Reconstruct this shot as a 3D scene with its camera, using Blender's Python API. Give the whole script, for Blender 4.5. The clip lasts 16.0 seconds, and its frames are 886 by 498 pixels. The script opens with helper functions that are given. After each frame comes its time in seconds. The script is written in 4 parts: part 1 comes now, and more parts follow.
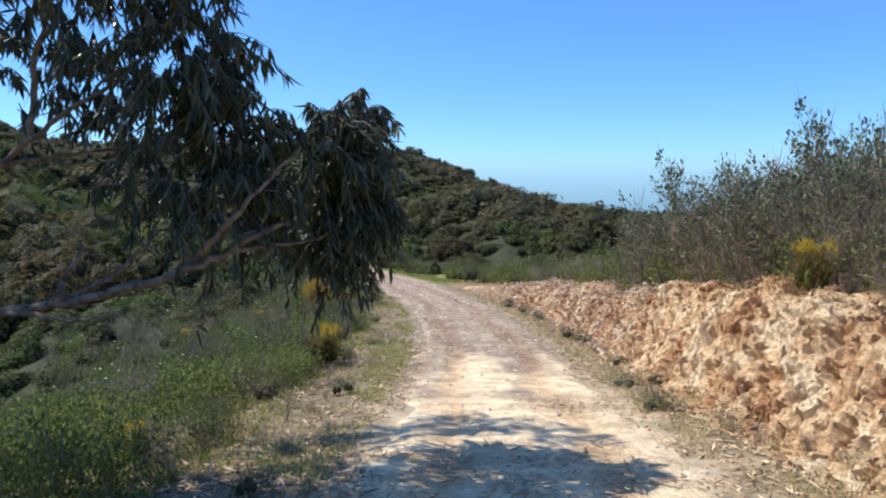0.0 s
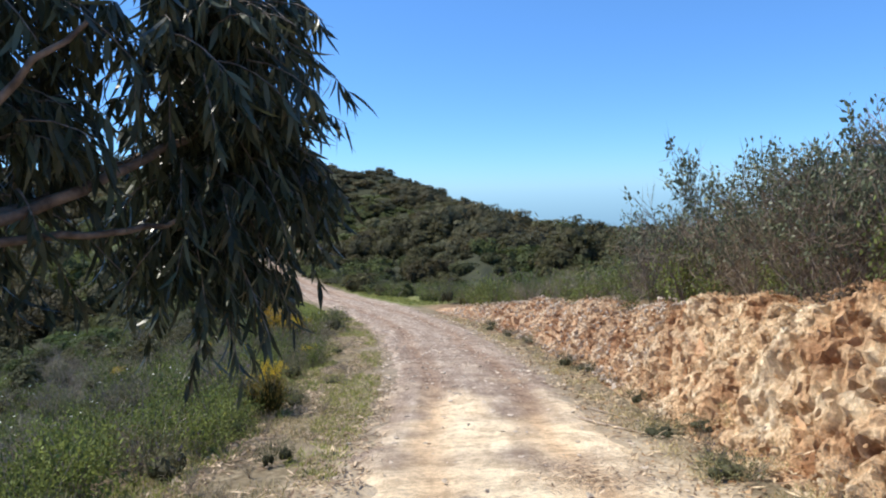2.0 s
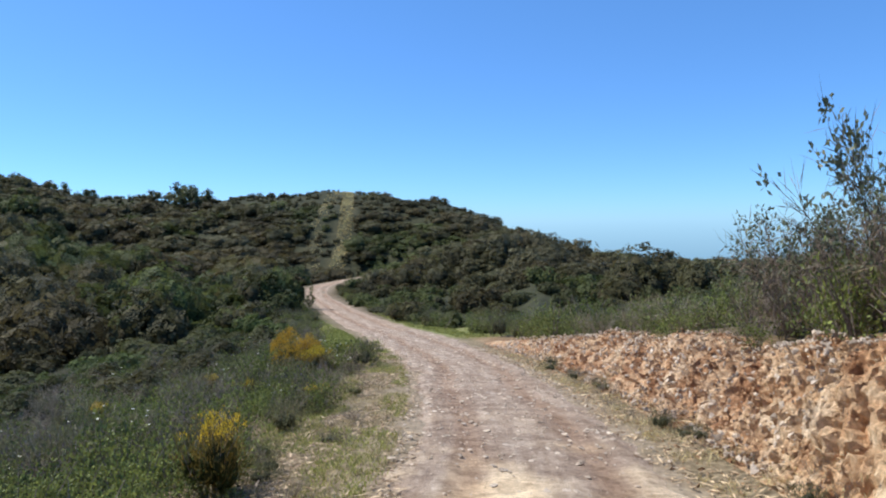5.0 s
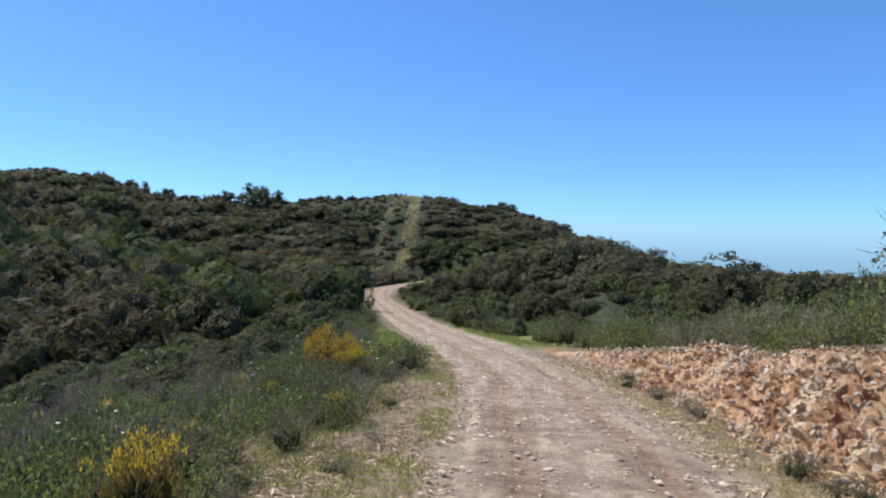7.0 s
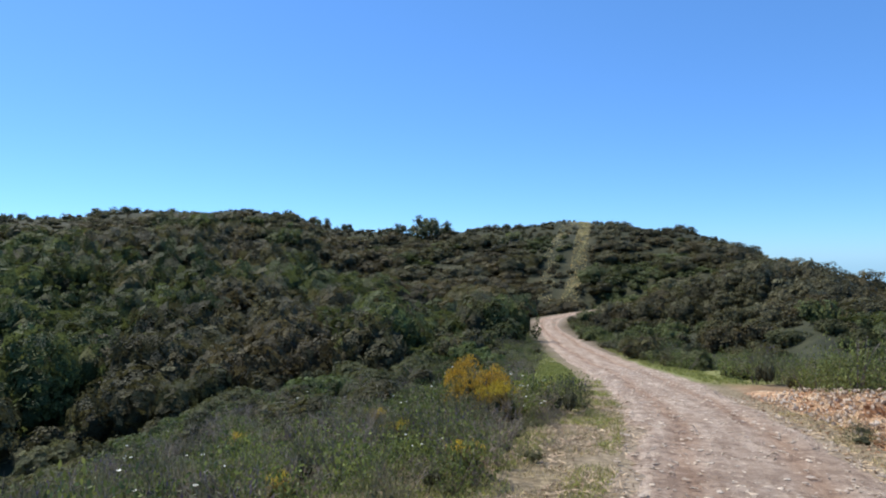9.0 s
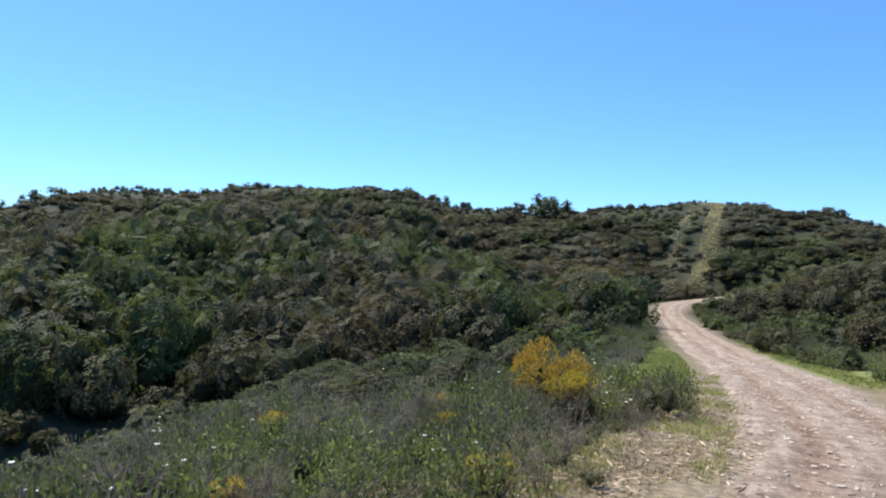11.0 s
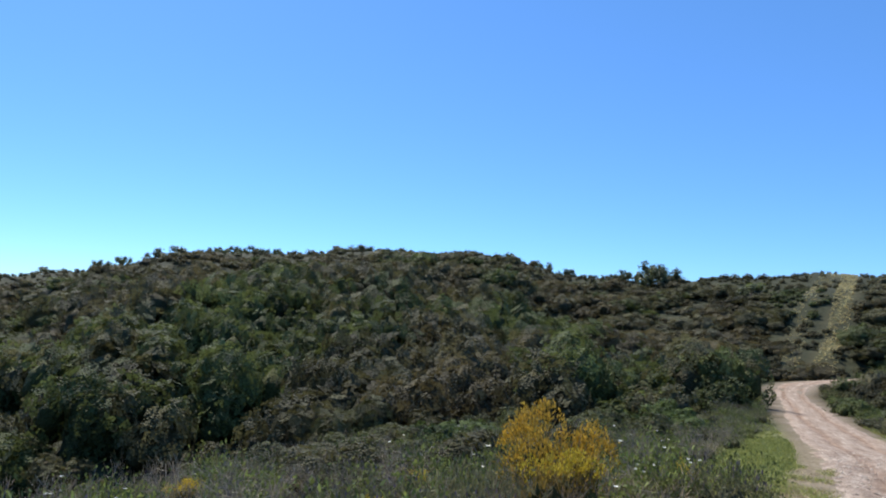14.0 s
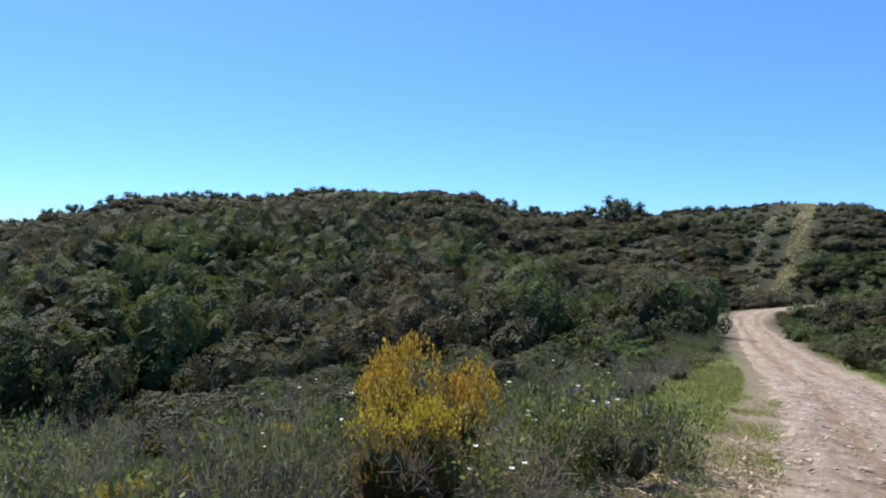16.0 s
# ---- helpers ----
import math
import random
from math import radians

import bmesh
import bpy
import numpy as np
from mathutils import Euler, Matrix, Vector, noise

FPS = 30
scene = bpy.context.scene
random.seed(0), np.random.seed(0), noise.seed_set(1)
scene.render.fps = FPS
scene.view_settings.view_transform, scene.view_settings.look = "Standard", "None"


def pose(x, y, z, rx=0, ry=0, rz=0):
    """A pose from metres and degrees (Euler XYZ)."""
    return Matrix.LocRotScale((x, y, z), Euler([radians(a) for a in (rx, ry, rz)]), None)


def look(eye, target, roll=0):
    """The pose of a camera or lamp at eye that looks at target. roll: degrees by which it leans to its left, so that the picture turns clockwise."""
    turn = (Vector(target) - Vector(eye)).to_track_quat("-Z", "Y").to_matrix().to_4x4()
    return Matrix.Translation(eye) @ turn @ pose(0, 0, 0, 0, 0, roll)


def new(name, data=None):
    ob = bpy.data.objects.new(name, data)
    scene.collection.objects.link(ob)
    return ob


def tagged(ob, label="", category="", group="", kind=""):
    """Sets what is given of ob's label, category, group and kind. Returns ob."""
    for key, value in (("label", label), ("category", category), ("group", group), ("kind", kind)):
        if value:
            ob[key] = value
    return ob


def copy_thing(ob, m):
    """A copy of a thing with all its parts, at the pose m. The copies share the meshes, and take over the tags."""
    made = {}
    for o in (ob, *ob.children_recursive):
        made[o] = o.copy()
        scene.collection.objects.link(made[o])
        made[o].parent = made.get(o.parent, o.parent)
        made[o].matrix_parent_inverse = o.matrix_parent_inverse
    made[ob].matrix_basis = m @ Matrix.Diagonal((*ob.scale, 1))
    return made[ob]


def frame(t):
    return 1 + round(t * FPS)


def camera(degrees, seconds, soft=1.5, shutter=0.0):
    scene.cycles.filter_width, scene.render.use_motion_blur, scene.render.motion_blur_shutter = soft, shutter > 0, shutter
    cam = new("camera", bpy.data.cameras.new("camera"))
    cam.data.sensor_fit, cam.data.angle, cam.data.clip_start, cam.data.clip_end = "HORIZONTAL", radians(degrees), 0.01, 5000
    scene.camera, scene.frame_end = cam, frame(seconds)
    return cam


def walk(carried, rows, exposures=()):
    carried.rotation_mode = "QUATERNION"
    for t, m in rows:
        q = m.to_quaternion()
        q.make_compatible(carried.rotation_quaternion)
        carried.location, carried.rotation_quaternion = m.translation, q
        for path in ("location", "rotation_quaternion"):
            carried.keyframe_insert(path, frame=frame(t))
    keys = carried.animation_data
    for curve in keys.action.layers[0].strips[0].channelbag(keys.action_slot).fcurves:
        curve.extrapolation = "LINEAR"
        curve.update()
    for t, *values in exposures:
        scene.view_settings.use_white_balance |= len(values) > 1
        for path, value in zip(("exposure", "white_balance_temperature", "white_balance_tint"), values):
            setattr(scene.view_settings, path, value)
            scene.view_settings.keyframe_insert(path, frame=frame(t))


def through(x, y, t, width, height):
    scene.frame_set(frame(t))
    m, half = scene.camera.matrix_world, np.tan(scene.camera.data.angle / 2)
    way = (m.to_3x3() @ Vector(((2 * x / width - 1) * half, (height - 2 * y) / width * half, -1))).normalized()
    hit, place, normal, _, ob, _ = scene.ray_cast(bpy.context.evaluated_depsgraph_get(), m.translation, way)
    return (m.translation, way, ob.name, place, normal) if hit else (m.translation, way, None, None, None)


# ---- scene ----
cam = camera(66.8, 16.0, soft=2.0)
PATH = [
    (0.0, -0.003, -0.001, 0.013, 83.00, 0.00, 0.00),
    (0.5, -0.061, 0.629, -0.072, 83.42, 1.23, -0.14),
    (1.0, -0.098, 1.281, -0.192, 84.91, 1.85, -0.64),
    (1.5, -0.020, 2.011, -0.303, 86.86, 2.34, -1.66),
    (2.0, 0.043, 2.706, -0.467, 84.85, 1.32, -2.43),
    (2.5, 0.154, 3.376, -0.644, 83.73, 0.67, -2.74),
    (3.0, 0.205, 4.029, -0.769, 83.52, 0.29, -1.75),
    (3.5, 0.262, 4.661, -0.869, 84.02, 0.62, -0.61),
    (4.0, 0.290, 5.208, -0.953, 85.81, 1.13, 1.12),
    (6.5, 0.368, 8.363, -1.578, 88.27, -0.67, 4.58),
    (7.0, 0.383, 8.924, -1.685, 88.44, -0.78, 8.12),
    (7.5, 0.360, 9.525, -1.722, 89.33, -0.93, 14.23),
    (8.0, 0.358, 10.074, -1.801, 91.47, -0.70, 17.48),
    (8.5, 0.328, 10.646, -1.895, 92.49, -0.08, 19.90),
    (9.0, 0.294, 11.241, -1.992, 90.96, 0.57, 22.57),
    (9.5, 0.302, 11.860, -2.066, 88.09, 0.53, 25.17),
    (10.0, 0.297, 12.445, -2.159, 88.37, -0.19, 27.91),
    (12.5, 0.142, 15.649, -2.573, 91.51, -1.27, 37.16),
    (13.0, 0.135, 16.215, -2.703, 93.59, -2.01, 37.97),
    (13.5, 0.078, 16.761, -2.805, 94.29, -2.33, 41.83),
    (14.0, 0.067, 17.339, -2.875, 94.79, -2.59, 42.08),
    (14.5, -0.021, 17.914, -2.943, 94.55, -2.62, 42.86),
    (15.0, -0.101, 18.481, -3.002, 94.14, -2.74, 42.56),
    (15.5, -0.197, 19.047, -3.087, 93.06, -2.26, 42.99),
    (16.0, -0.250, 19.642, -3.131, 89.84, -1.01, 39.55),
]
EXPOSURES = [(0.0, 0.30), (4.0, 0.26), (7.0, 0.18), (8.5, 0.2), (9.3, 0.28), (10.0, 0.48), (12.5, 0.43), (14.0, 0.26), (15.5, 0.24), (16.0, 0.34)]
walk(cam, [(t, pose(*p)) for t, *p in PATH], EXPOSURES)

# ---- light ----
SUN_AZ, SUN_EL = 72.0, 50.0          # degrees to the left of the +y axis, and above the horizon
world = bpy.data.worlds.new("sky")
scene.world = world
world.use_nodes = True
sky = world.node_tree.nodes.new("ShaderNodeTexSky")
sky.sky_type = "NISHITA"
sky.sun_disc = False
sky.sun_elevation = radians(SUN_EL)
sky.sun_rotation = radians(-SUN_AZ)
sky.air_density, sky.dust_density, sky.ozone_density = 1.0, 1.0, 4.0
sky.altitude = 2300
clear = world.node_tree.nodes.new("ShaderNodeMix")          # the deep blue of very clear air
clear.data_type, clear.blend_type = "RGBA", "MULTIPLY"
clear.inputs[0].default_value = 1.0
clear.inputs[7].default_value = (0.61, 0.92, 1.25, 1)
world.node_tree.links.new(sky.outputs[0], clear.inputs[6])
haze = world.node_tree.nodes.new("ShaderNodeMix")           # evens out the pale rim of the horizon
haze.data_type = "RGBA"
haze.inputs[0].default_value = 0.25
haze.inputs[7].default_value = (1.15, 3.3, 7.4, 1)
world.node_tree.links.new(clear.outputs[2], haze.inputs[6])
world.node_tree.links.new(haze.outputs[2], world.node_tree.nodes["Background"].inputs[0])
world.node_tree.nodes["Background"].inputs[1].default_value = 0.128
sun_data = bpy.data.lights.new("sun", "SUN")
sun_data.energy, sun_data.angle, sun_data.color = 5.0, radians(0.53), (1.0, 0.95, 0.86)
sun = new("sun", sun_data)
sun_way = Vector((-math.sin(radians(SUN_AZ)) * math.cos(radians(SUN_EL)), math.cos(radians(SUN_AZ)) * math.cos(radians(SUN_EL)), math.sin(radians(SUN_EL))))
sun.matrix_world = look(sun_way * 50, (0, 0, 0))

rng = np.random.default_rng(7)


# ---- materials ----
def mat(name, rough=0.9):
    m = bpy.data.materials.new(name)
    m.use_nodes = True
    b = m.node_tree.nodes["Principled BSDF"]
    b.inputs["Roughness"].default_value = rough
    b.inputs["Specular IOR Level"].default_value = 0.25
    return m, m.node_tree, b


def node(nt, kind, **inputs):
    n = nt.nodes.new(kind)
    for key, value in inputs.items():
        n.inputs[key.replace("_", " ")].default_value = value
    return n


def ramp(nt, fac, stops):
    r = nt.nodes.new("ShaderNodeValToRGB")
    while len(r.color_ramp.elements) < len(stops):
        r.color_ramp.elements.new(0.5)
    for e, (at, col) in zip(r.color_ramp.elements, stops):
        e.position, e.color = at, (*col, 1)
    nt.links.new(fac, r.inputs[0])
    return r.outputs[0]


def place_noise(nt, scale, detail=4.0, rough=0.6):
    g = nt.nodes.new("ShaderNodeNewGeometry")
    n = node(nt, "ShaderNodeTexNoise", Scale=scale, Detail=detail, Roughness=rough)
    nt.links.new(g.outputs["Position"], n.inputs["Vector"])
    return n.outputs[0]


def mix(nt, fac, a, b, how="MIX"):
    m = nt.nodes.new("ShaderNodeMix")
    m.data_type, m.blend_type = "RGBA", how
    for socket, v in ((m.inputs[0], fac), (m.inputs[6], a), (m.inputs[7], b)):
        if isinstance(v, bpy.types.NodeSocket):
            nt.links.new(v, socket)
        else:
            socket.default_value = v if isinstance(v, float) else (*v, 1)
    return m.outputs[2]


def bump(nt, b, height, strength, distance):
    n = node(nt, "ShaderNodeBump", Strength=strength, Distance=distance)
    nt.links.new(height, n.inputs["Height"])
    nt.links.new(n.outputs[0], b.inputs["Normal"])


def leaf_mat(name, dark, light, rough=0.55, through=0.25, leaflets=0.0, gaps=True):
    """Leaves: colour by leaf, tinted by the plant's own tint, with some light coming through."""
    m, nt, b = mat(name, rough)
    g = nt.nodes.new("ShaderNodeNewGeometry")
    col = ramp(nt, g.outputs["Random Per Island"], [(0.0, dark), (0.7, light), (1.0, tuple(min(1, 1.35 * c) for c in light))])
    a = nt.nodes.new("ShaderNodeAttribute")
    a.attribute_name = "tint"
    col = mix(nt, 1.0, col, a.outputs["Color"], "MULTIPLY")
    o = nt.nodes.new("ShaderNodeObjectInfo")
    col = mix(nt, 1.0, col, ramp(nt, o.outputs["Random"], [(0.0, (0.78, 0.80, 0.72)), (0.5, (1.05, 1.0, 0.95)), (1.0, (1.28, 1.25, 1.05))]), "MULTIPLY")
    cells = None
    if leaflets:
        g2 = nt.nodes.new("ShaderNodeNewGeometry")
        cells = node(nt, "ShaderNodeTexVoronoi", Scale=leaflets)
        nt.links.new(g2.outputs["Position"], cells.inputs["Vector"])
        bw = nt.nodes.new("ShaderNodeRGBToBW")
        nt.links.new(cells.outputs["Color"], bw.inputs[0])
        bump(nt, b, cells.outputs["Distance"], 1.0, 0.8 / leaflets)
        col = mix(nt, 1.0, col, ramp(nt, bw.outputs[0], [(0.15, (0.72, 0.71, 0.70)), (0.5, (1.0, 0.99, 0.98)), (0.85, (1.3, 1.28, 1.22))]), "MULTIPLY")
    nt.links.new(col, b.inputs["Base Color"])
    t = nt.nodes.new("ShaderNodeBsdfTranslucent")
    nt.links.new(col, t.inputs["Color"])
    s = nt.nodes.new("ShaderNodeMixShader")
    s.inputs[0].default_value = through
    nt.links.new(b.outputs[0], s.inputs[1])
    nt.links.new(t.outputs[0], s.inputs[2])
    out = s.outputs[0]
    if cells and gaps:
        # sprays of small leaves with gaps between them
        gap = nt.nodes.new("ShaderNodeMath")
        gap.operation = "GREATER_THAN"
        gap.inputs[1].default_value = 0.56
        nt.links.new(cells.outputs["Distance"], gap.inputs[0])
        clear_gap = nt.nodes.new("ShaderNodeBsdfTransparent")
        s2 = nt.nodes.new("ShaderNodeMixShader")
        nt.links.new(gap.outputs[0], s2.inputs[0])
        nt.links.new(out, s2.inputs[1])
        nt.links.new(clear_gap.outputs[0], s2.inputs[2])
        out = s2.outputs[0]
    nt.links.new(out, nt.nodes["Material Output"].inputs[0])
    return m


def soil_mat():
    m, nt, b = mat("scrub_soil", 0.95)
    col = ramp(nt, place_noise(nt, 0.5), [(0.3, (0.10, 0.075, 0.045)), (0.55, (0.17, 0.13, 0.08)), (0.75, (0.12, 0.12, 0.05))])
    fine = ramp(nt, place_noise(nt, 18, 6), [(0.3, (0.5, 0.5, 0.5)), (0.7, (1.25, 1.2, 1.1))])
    col = mix(nt, 1.0, col, fine, "MULTIPLY")
    a = nt.nodes.new("ShaderNodeAttribute")
    a.attribute_name = "grass"
    green = ramp(nt, place_noise(nt, 6, 5), [(0.3, (0.12, 0.15, 0.035)), (0.7, (0.27, 0.25, 0.10))])
    col = mix(nt, a.outputs["Fac"], col, green)
    a2 = nt.nodes.new("ShaderNodeAttribute")
    a2.attribute_name = "verge"
    dry = ramp(nt, place_noise(nt, 9, 6), [(0.3, (0.11, 0.082, 0.045)), (0.5, (0.22, 0.17, 0.10)), (0.7, (0.36, 0.29, 0.18))])
    col = mix(nt, a2.outputs["Fac"], col, dry)
    # away from the track, under the scrub, the ground is much darker and greener
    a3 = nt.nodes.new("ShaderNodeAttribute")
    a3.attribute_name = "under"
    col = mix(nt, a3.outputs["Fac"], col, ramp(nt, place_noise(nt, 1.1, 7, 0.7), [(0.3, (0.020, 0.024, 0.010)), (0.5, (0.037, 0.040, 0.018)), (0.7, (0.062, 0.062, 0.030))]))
    a4 = nt.nodes.new("ShaderNodeAttribute")
    a4.attribute_name = "bank"
    col = mix(nt, a4.outputs["Fac"], col, ramp(nt, place_noise(nt, 3, 7), [(0.3, (0.34, 0.17, 0.09)), (0.7, (0.55, 0.36, 0.21))]))
    a5 = nt.nodes.new("ShaderNodeAttribute")
    a5.attribute_name = "dust"
    col = mix(nt, a5.outputs["Fac"], col, ramp(nt, place_noise(nt, 7, 7), [(0.3, (0.24, 0.18, 0.125)), (0.5, (0.36, 0.285, 0.21)), (0.7, (0.47, 0.39, 0.30))]))
    a6 = nt.nodes.new("ShaderNodeAttribute")
    a6.attribute_name = "sandy"
    col = mix(nt, a6.outputs["Fac"], col, ramp(nt, place_noise(nt, 5, 7), [(0.3, (0.40, 0.30, 0.19)), (0.5, (0.60, 0.47, 0.31)), (0.7, (0.78, 0.65, 0.46))]))
    nt.links.new(col, b.inputs["Base Color"])
    bump(nt, b, place_noise(nt, 14, 6), 0.8, 0.05)
    return m


def track_mat():
    m, nt, b = mat("track_dirt", 0.95)
    at = nt.nodes.new("ShaderNodeAttribute")
    at.attribute_name = "sand"
    sandy = ramp(nt, place_noise(nt, 1.6, 5), [(0.3, (0.74, 0.58, 0.38)), (0.7, (0.84, 0.71, 0.50))])
    ac, al = nt.nodes.new("ShaderNodeAttribute"), nt.nodes.new("ShaderNodeAttribute")
    ac.attribute_name, al.attribute_name = "across", "along"
    xyz = nt.nodes.new("ShaderNodeCombineXYZ")
    nt.links.new(ac.outputs["Fac"], xyz.inputs[0])
    nt.links.new(al.outputs["Fac"], xyz.inputs[1])
    streak = node(nt, "ShaderNodeTexNoise", Scale=1.0, Detail=7.0, Roughness=0.65)
    nt.links.new(xyz.outputs[0], streak.inputs["Vector"])
    stony = ramp(nt, streak.outputs[0], [(0.3, (0.255, 0.187, 0.137)), (0.45, (0.315, 0.241, 0.183)), (0.56, (0.37, 0.293, 0.23)), (0.72, (0.46, 0.38, 0.305))])
    sandy = mix(nt, 0.3, sandy, ramp(nt, streak.outputs[0], [(0.33, (0.52, 0.37, 0.24)), (0.6, (0.82, 0.70, 0.50))]))
    col = mix(nt, at.outputs["Fac"], stony, sandy)
    at2 = nt.nodes.new("ShaderNodeAttribute")
    at2.attribute_name = "rut"
    col = mix(nt, at2.outputs["Fac"], col, mix(nt, 1.0, col, (0.82, 0.73, 0.66), "MULTIPLY"))
    # hard pan with crisp edges between loose brown grit
    pan = ramp(nt, place_noise(nt, 2.3, 9, 0.68), [(0.43, (0.86, 0.82, 0.79)), (0.485, (1.0, 0.98, 0.97)), (0.51, (1.16, 1.15, 1.14)), (0.62, (1.25, 1.25, 1.24))])
    col = mix(nt, 1.0, col, pan, "MULTIPLY")
    grit = ramp(nt, place_noise(nt, 13, 7, 0.75), [(0.36, (0.80, 0.77, 0.74)), (0.5, (1.04, 1.03, 1.02)), (0.63, (1.22, 1.22, 1.2))])
    col = mix(nt, 1.0, col, grit, "MULTIPLY")
    fine = ramp(nt, place_noise(nt, 60, 9, 0.85), [(0.3, (0.5, 0.48, 0.46)), (0.5, (0.98, 0.97, 0.95)), (0.7, (1.3, 1.3, 1.28))])
    col = mix(nt, 1.0, col, fine, "MULTIPLY")
    nt.links.new(col, b.inputs["Base Color"])
    bump(nt, b, place_noise(nt, 16, 9, 0.75), 0.9, 0.05)
    return m


def rock_mat(name, stops, spread=True, browner=(0.80, 0.76, 0.78)):
    m, nt, b = mat(name, 0.9)
    g = nt.nodes.new("ShaderNodeNewGeometry")
    o = nt.nodes.new("ShaderNodeObjectInfo")
    add = node(nt, "ShaderNodeMath")
    nt.links.new(g.outputs["Random Per Island"], add.inputs[0])
    nt.links.new(o.outputs["Random"], add.inputs[1])
    fr = nt.nodes.new("ShaderNodeMath")
    fr.operation = "FRACT"
    nt.links.new(add.outputs[0], fr.inputs[0])
    base = ramp(nt, place_noise(nt, 1.3, 4), stops)
    tone = ramp(nt, fr.outputs[0], [(0.0, (0.66, 0.62, 0.58)), (0.5, (1.0, 0.97, 0.93)), (1.0, (1.35, 1.3, 1.2))])
    col = mix(nt, 1.0 if spread else 0.0, base, tone, "MULTIPLY")
    fine = ramp(nt, place_noise(nt, 25, 7, 0.7), [(0.3, (0.7, 0.68, 0.66)), (0.7, (1.15, 1.15, 1.15))])
    col = mix(nt, 1.0, col, fine, "MULTIPLY")
    if not spread:
        for scale, tones in ((5.5, [(0.0, (0.88, 0.84, 0.81)), (0.5, (1.0, 0.99, 0.98)), (1.0, (1.1, 1.12, 1.12))]), (24.0, [(0.0, (0.72, 0.68, 0.65)), (0.5, (1.0, 1.0, 1.0)), (1.0, (1.25, 1.26, 1.26))])):
            cells = node(nt, "ShaderNodeTexVoronoi", Scale=scale)
            gp = nt.nodes.new("ShaderNodeNewGeometry")
            warp = node(nt, "ShaderNodeTexNoise", Scale=scale * 1.5, Detail=3.0)
            nt.links.new(gp.outputs["Position"], warp.inputs["Vector"])
            bent = nt.nodes.new("ShaderNodeVectorMath")
            bent.operation = "MULTIPLY_ADD"
            nt.links.new(warp.outputs["Color"], bent.inputs[0])
            bent.inputs[1].default_value = (0.9 / scale,) * 3
            nt.links.new(gp.outputs["Position"], bent.inputs[2])
            nt.links.new(bent.outputs[0], cells.inputs["Vector"])
            bw = nt.nodes.new("ShaderNodeRGBToBW")
            nt.links.new(cells.outputs["Color"], bw.inputs[0])
            col = mix(nt, 1.0, col, ramp(nt, bw.outputs[0], tones), "MULTIPLY")
    # two kinds of rock meet along the bank: pale ochre, then a browner one
    g2, sep = nt.nodes.new("ShaderNodeNewGeometry"), nt.nodes.new("ShaderNodeSeparateXYZ")
    nt.links.new(g2.outputs["Position"], sep.inputs[0])
    wob = nt.nodes.new("ShaderNodeMath")
    wob.operation = "MULTIPLY_ADD"
    nt.links.new(place_noise(nt, 0.6, 3), wob.inputs[0])
    wob.inputs[1].default_value = 6.0
    nt.links.new(sep.outputs[1], wob.inputs[2])
    rng_y = node(nt, "ShaderNodeMapRange")
    rng_y.inputs[1].default_value, rng_y.inputs[2].default_value = 14.5, 19.5
    nt.links.new(wob.outputs[0], rng_y.inputs[0])
    col = mix(nt, rng_y.outputs[0], col, mix(nt, 1.0, col, browner, "MULTIPLY"))
    nt.links.new(col, b.inputs["Base Color"])
    bump(nt, b, place_noise(nt, 26, 9, 0.75), 0.9, 0.04)
    return m


def bark_mat(name, dark, light, scale=12):
    m, nt, b = mat(name, 0.8)
    col = ramp(nt, place_noise(nt, scale, 6), [(0.35, dark), (0.65, light)])
    nt.links.new(col, b.inputs["Base Color"])
    bump(nt, b, place_noise(nt, scale * 3, 5), 0.5, 0.01)
    return m


M_SOIL, M_TRACK = soil_mat(), track_mat()
M_ROCK = rock_mat("bank_rock", [(0.3, (0.38, 0.215, 0.12)), (0.42, (0.52, 0.335, 0.19)), (0.55, (0.60, 0.43, 0.265)), (0.7, (0.66, 0.52, 0.35))])
M_FACE = rock_mat("rock_face", [(0.34, (0.42, 0.225, 0.11)), (0.43, (0.62, 0.395, 0.215)), (0.54, (0.75, 0.555, 0.34)), (0.66, (0.84, 0.70, 0.49))], False)
M_STONE = rock_mat("track_stone", [(0.3, (0.52, 0.43, 0.34)), (0.7, (0.72, 0.63, 0.53))], True, (1.0, 1.0, 1.0))
M_SCRUB = leaf_mat("scrub_leaf", (0.079, 0.081, 0.044), (0.106, 0.109, 0.059), 0.7, 0.35, 6.5)
M_SCRUB_NEAR = leaf_mat("near_scrub_leaf", (0.074, 0.086, 0.042), (0.105, 0.120, 0.058), 0.7, 0.35, 17.0)
# scrub leaf colour darkened, painting the shade inside the bushes
M_INNER_SHADE = leaf_mat("scrub_inner_shade", (0.066, 0.066, 0.036), (0.092, 0.092, 0.051), 0.8, 0.2, 9.0, False)
M_CISTUS = leaf_mat("cistus_leaf", (0.078, 0.098, 0.030), (0.180, 0.215, 0.066), 0.65, 0.35)
M_GREY = leaf_mat("lavender_leaf", (0.085, 0.088, 0.047), (0.170, 0.170, 0.095), 0.7, 0.3)
M_DRY = leaf_mat("dry_stem", (0.14, 0.11, 0.085), (0.34, 0.29, 0.23), 0.8, 0.2)
M_SHTWIG = leaf_mat("shrub_twig", (0.10, 0.078, 0.064), (0.26, 0.205, 0.165), 0.8, 0.1)
M_GRASS = leaf_mat("grass_blade", (0.15, 0.185, 0.046), (0.34, 0.355, 0.115), 0.6, 0.35)
M_STRAW = leaf_mat("straw_blade", (0.24, 0.195, 0.095), (0.52, 0.45, 0.26), 0.7, 0.3)
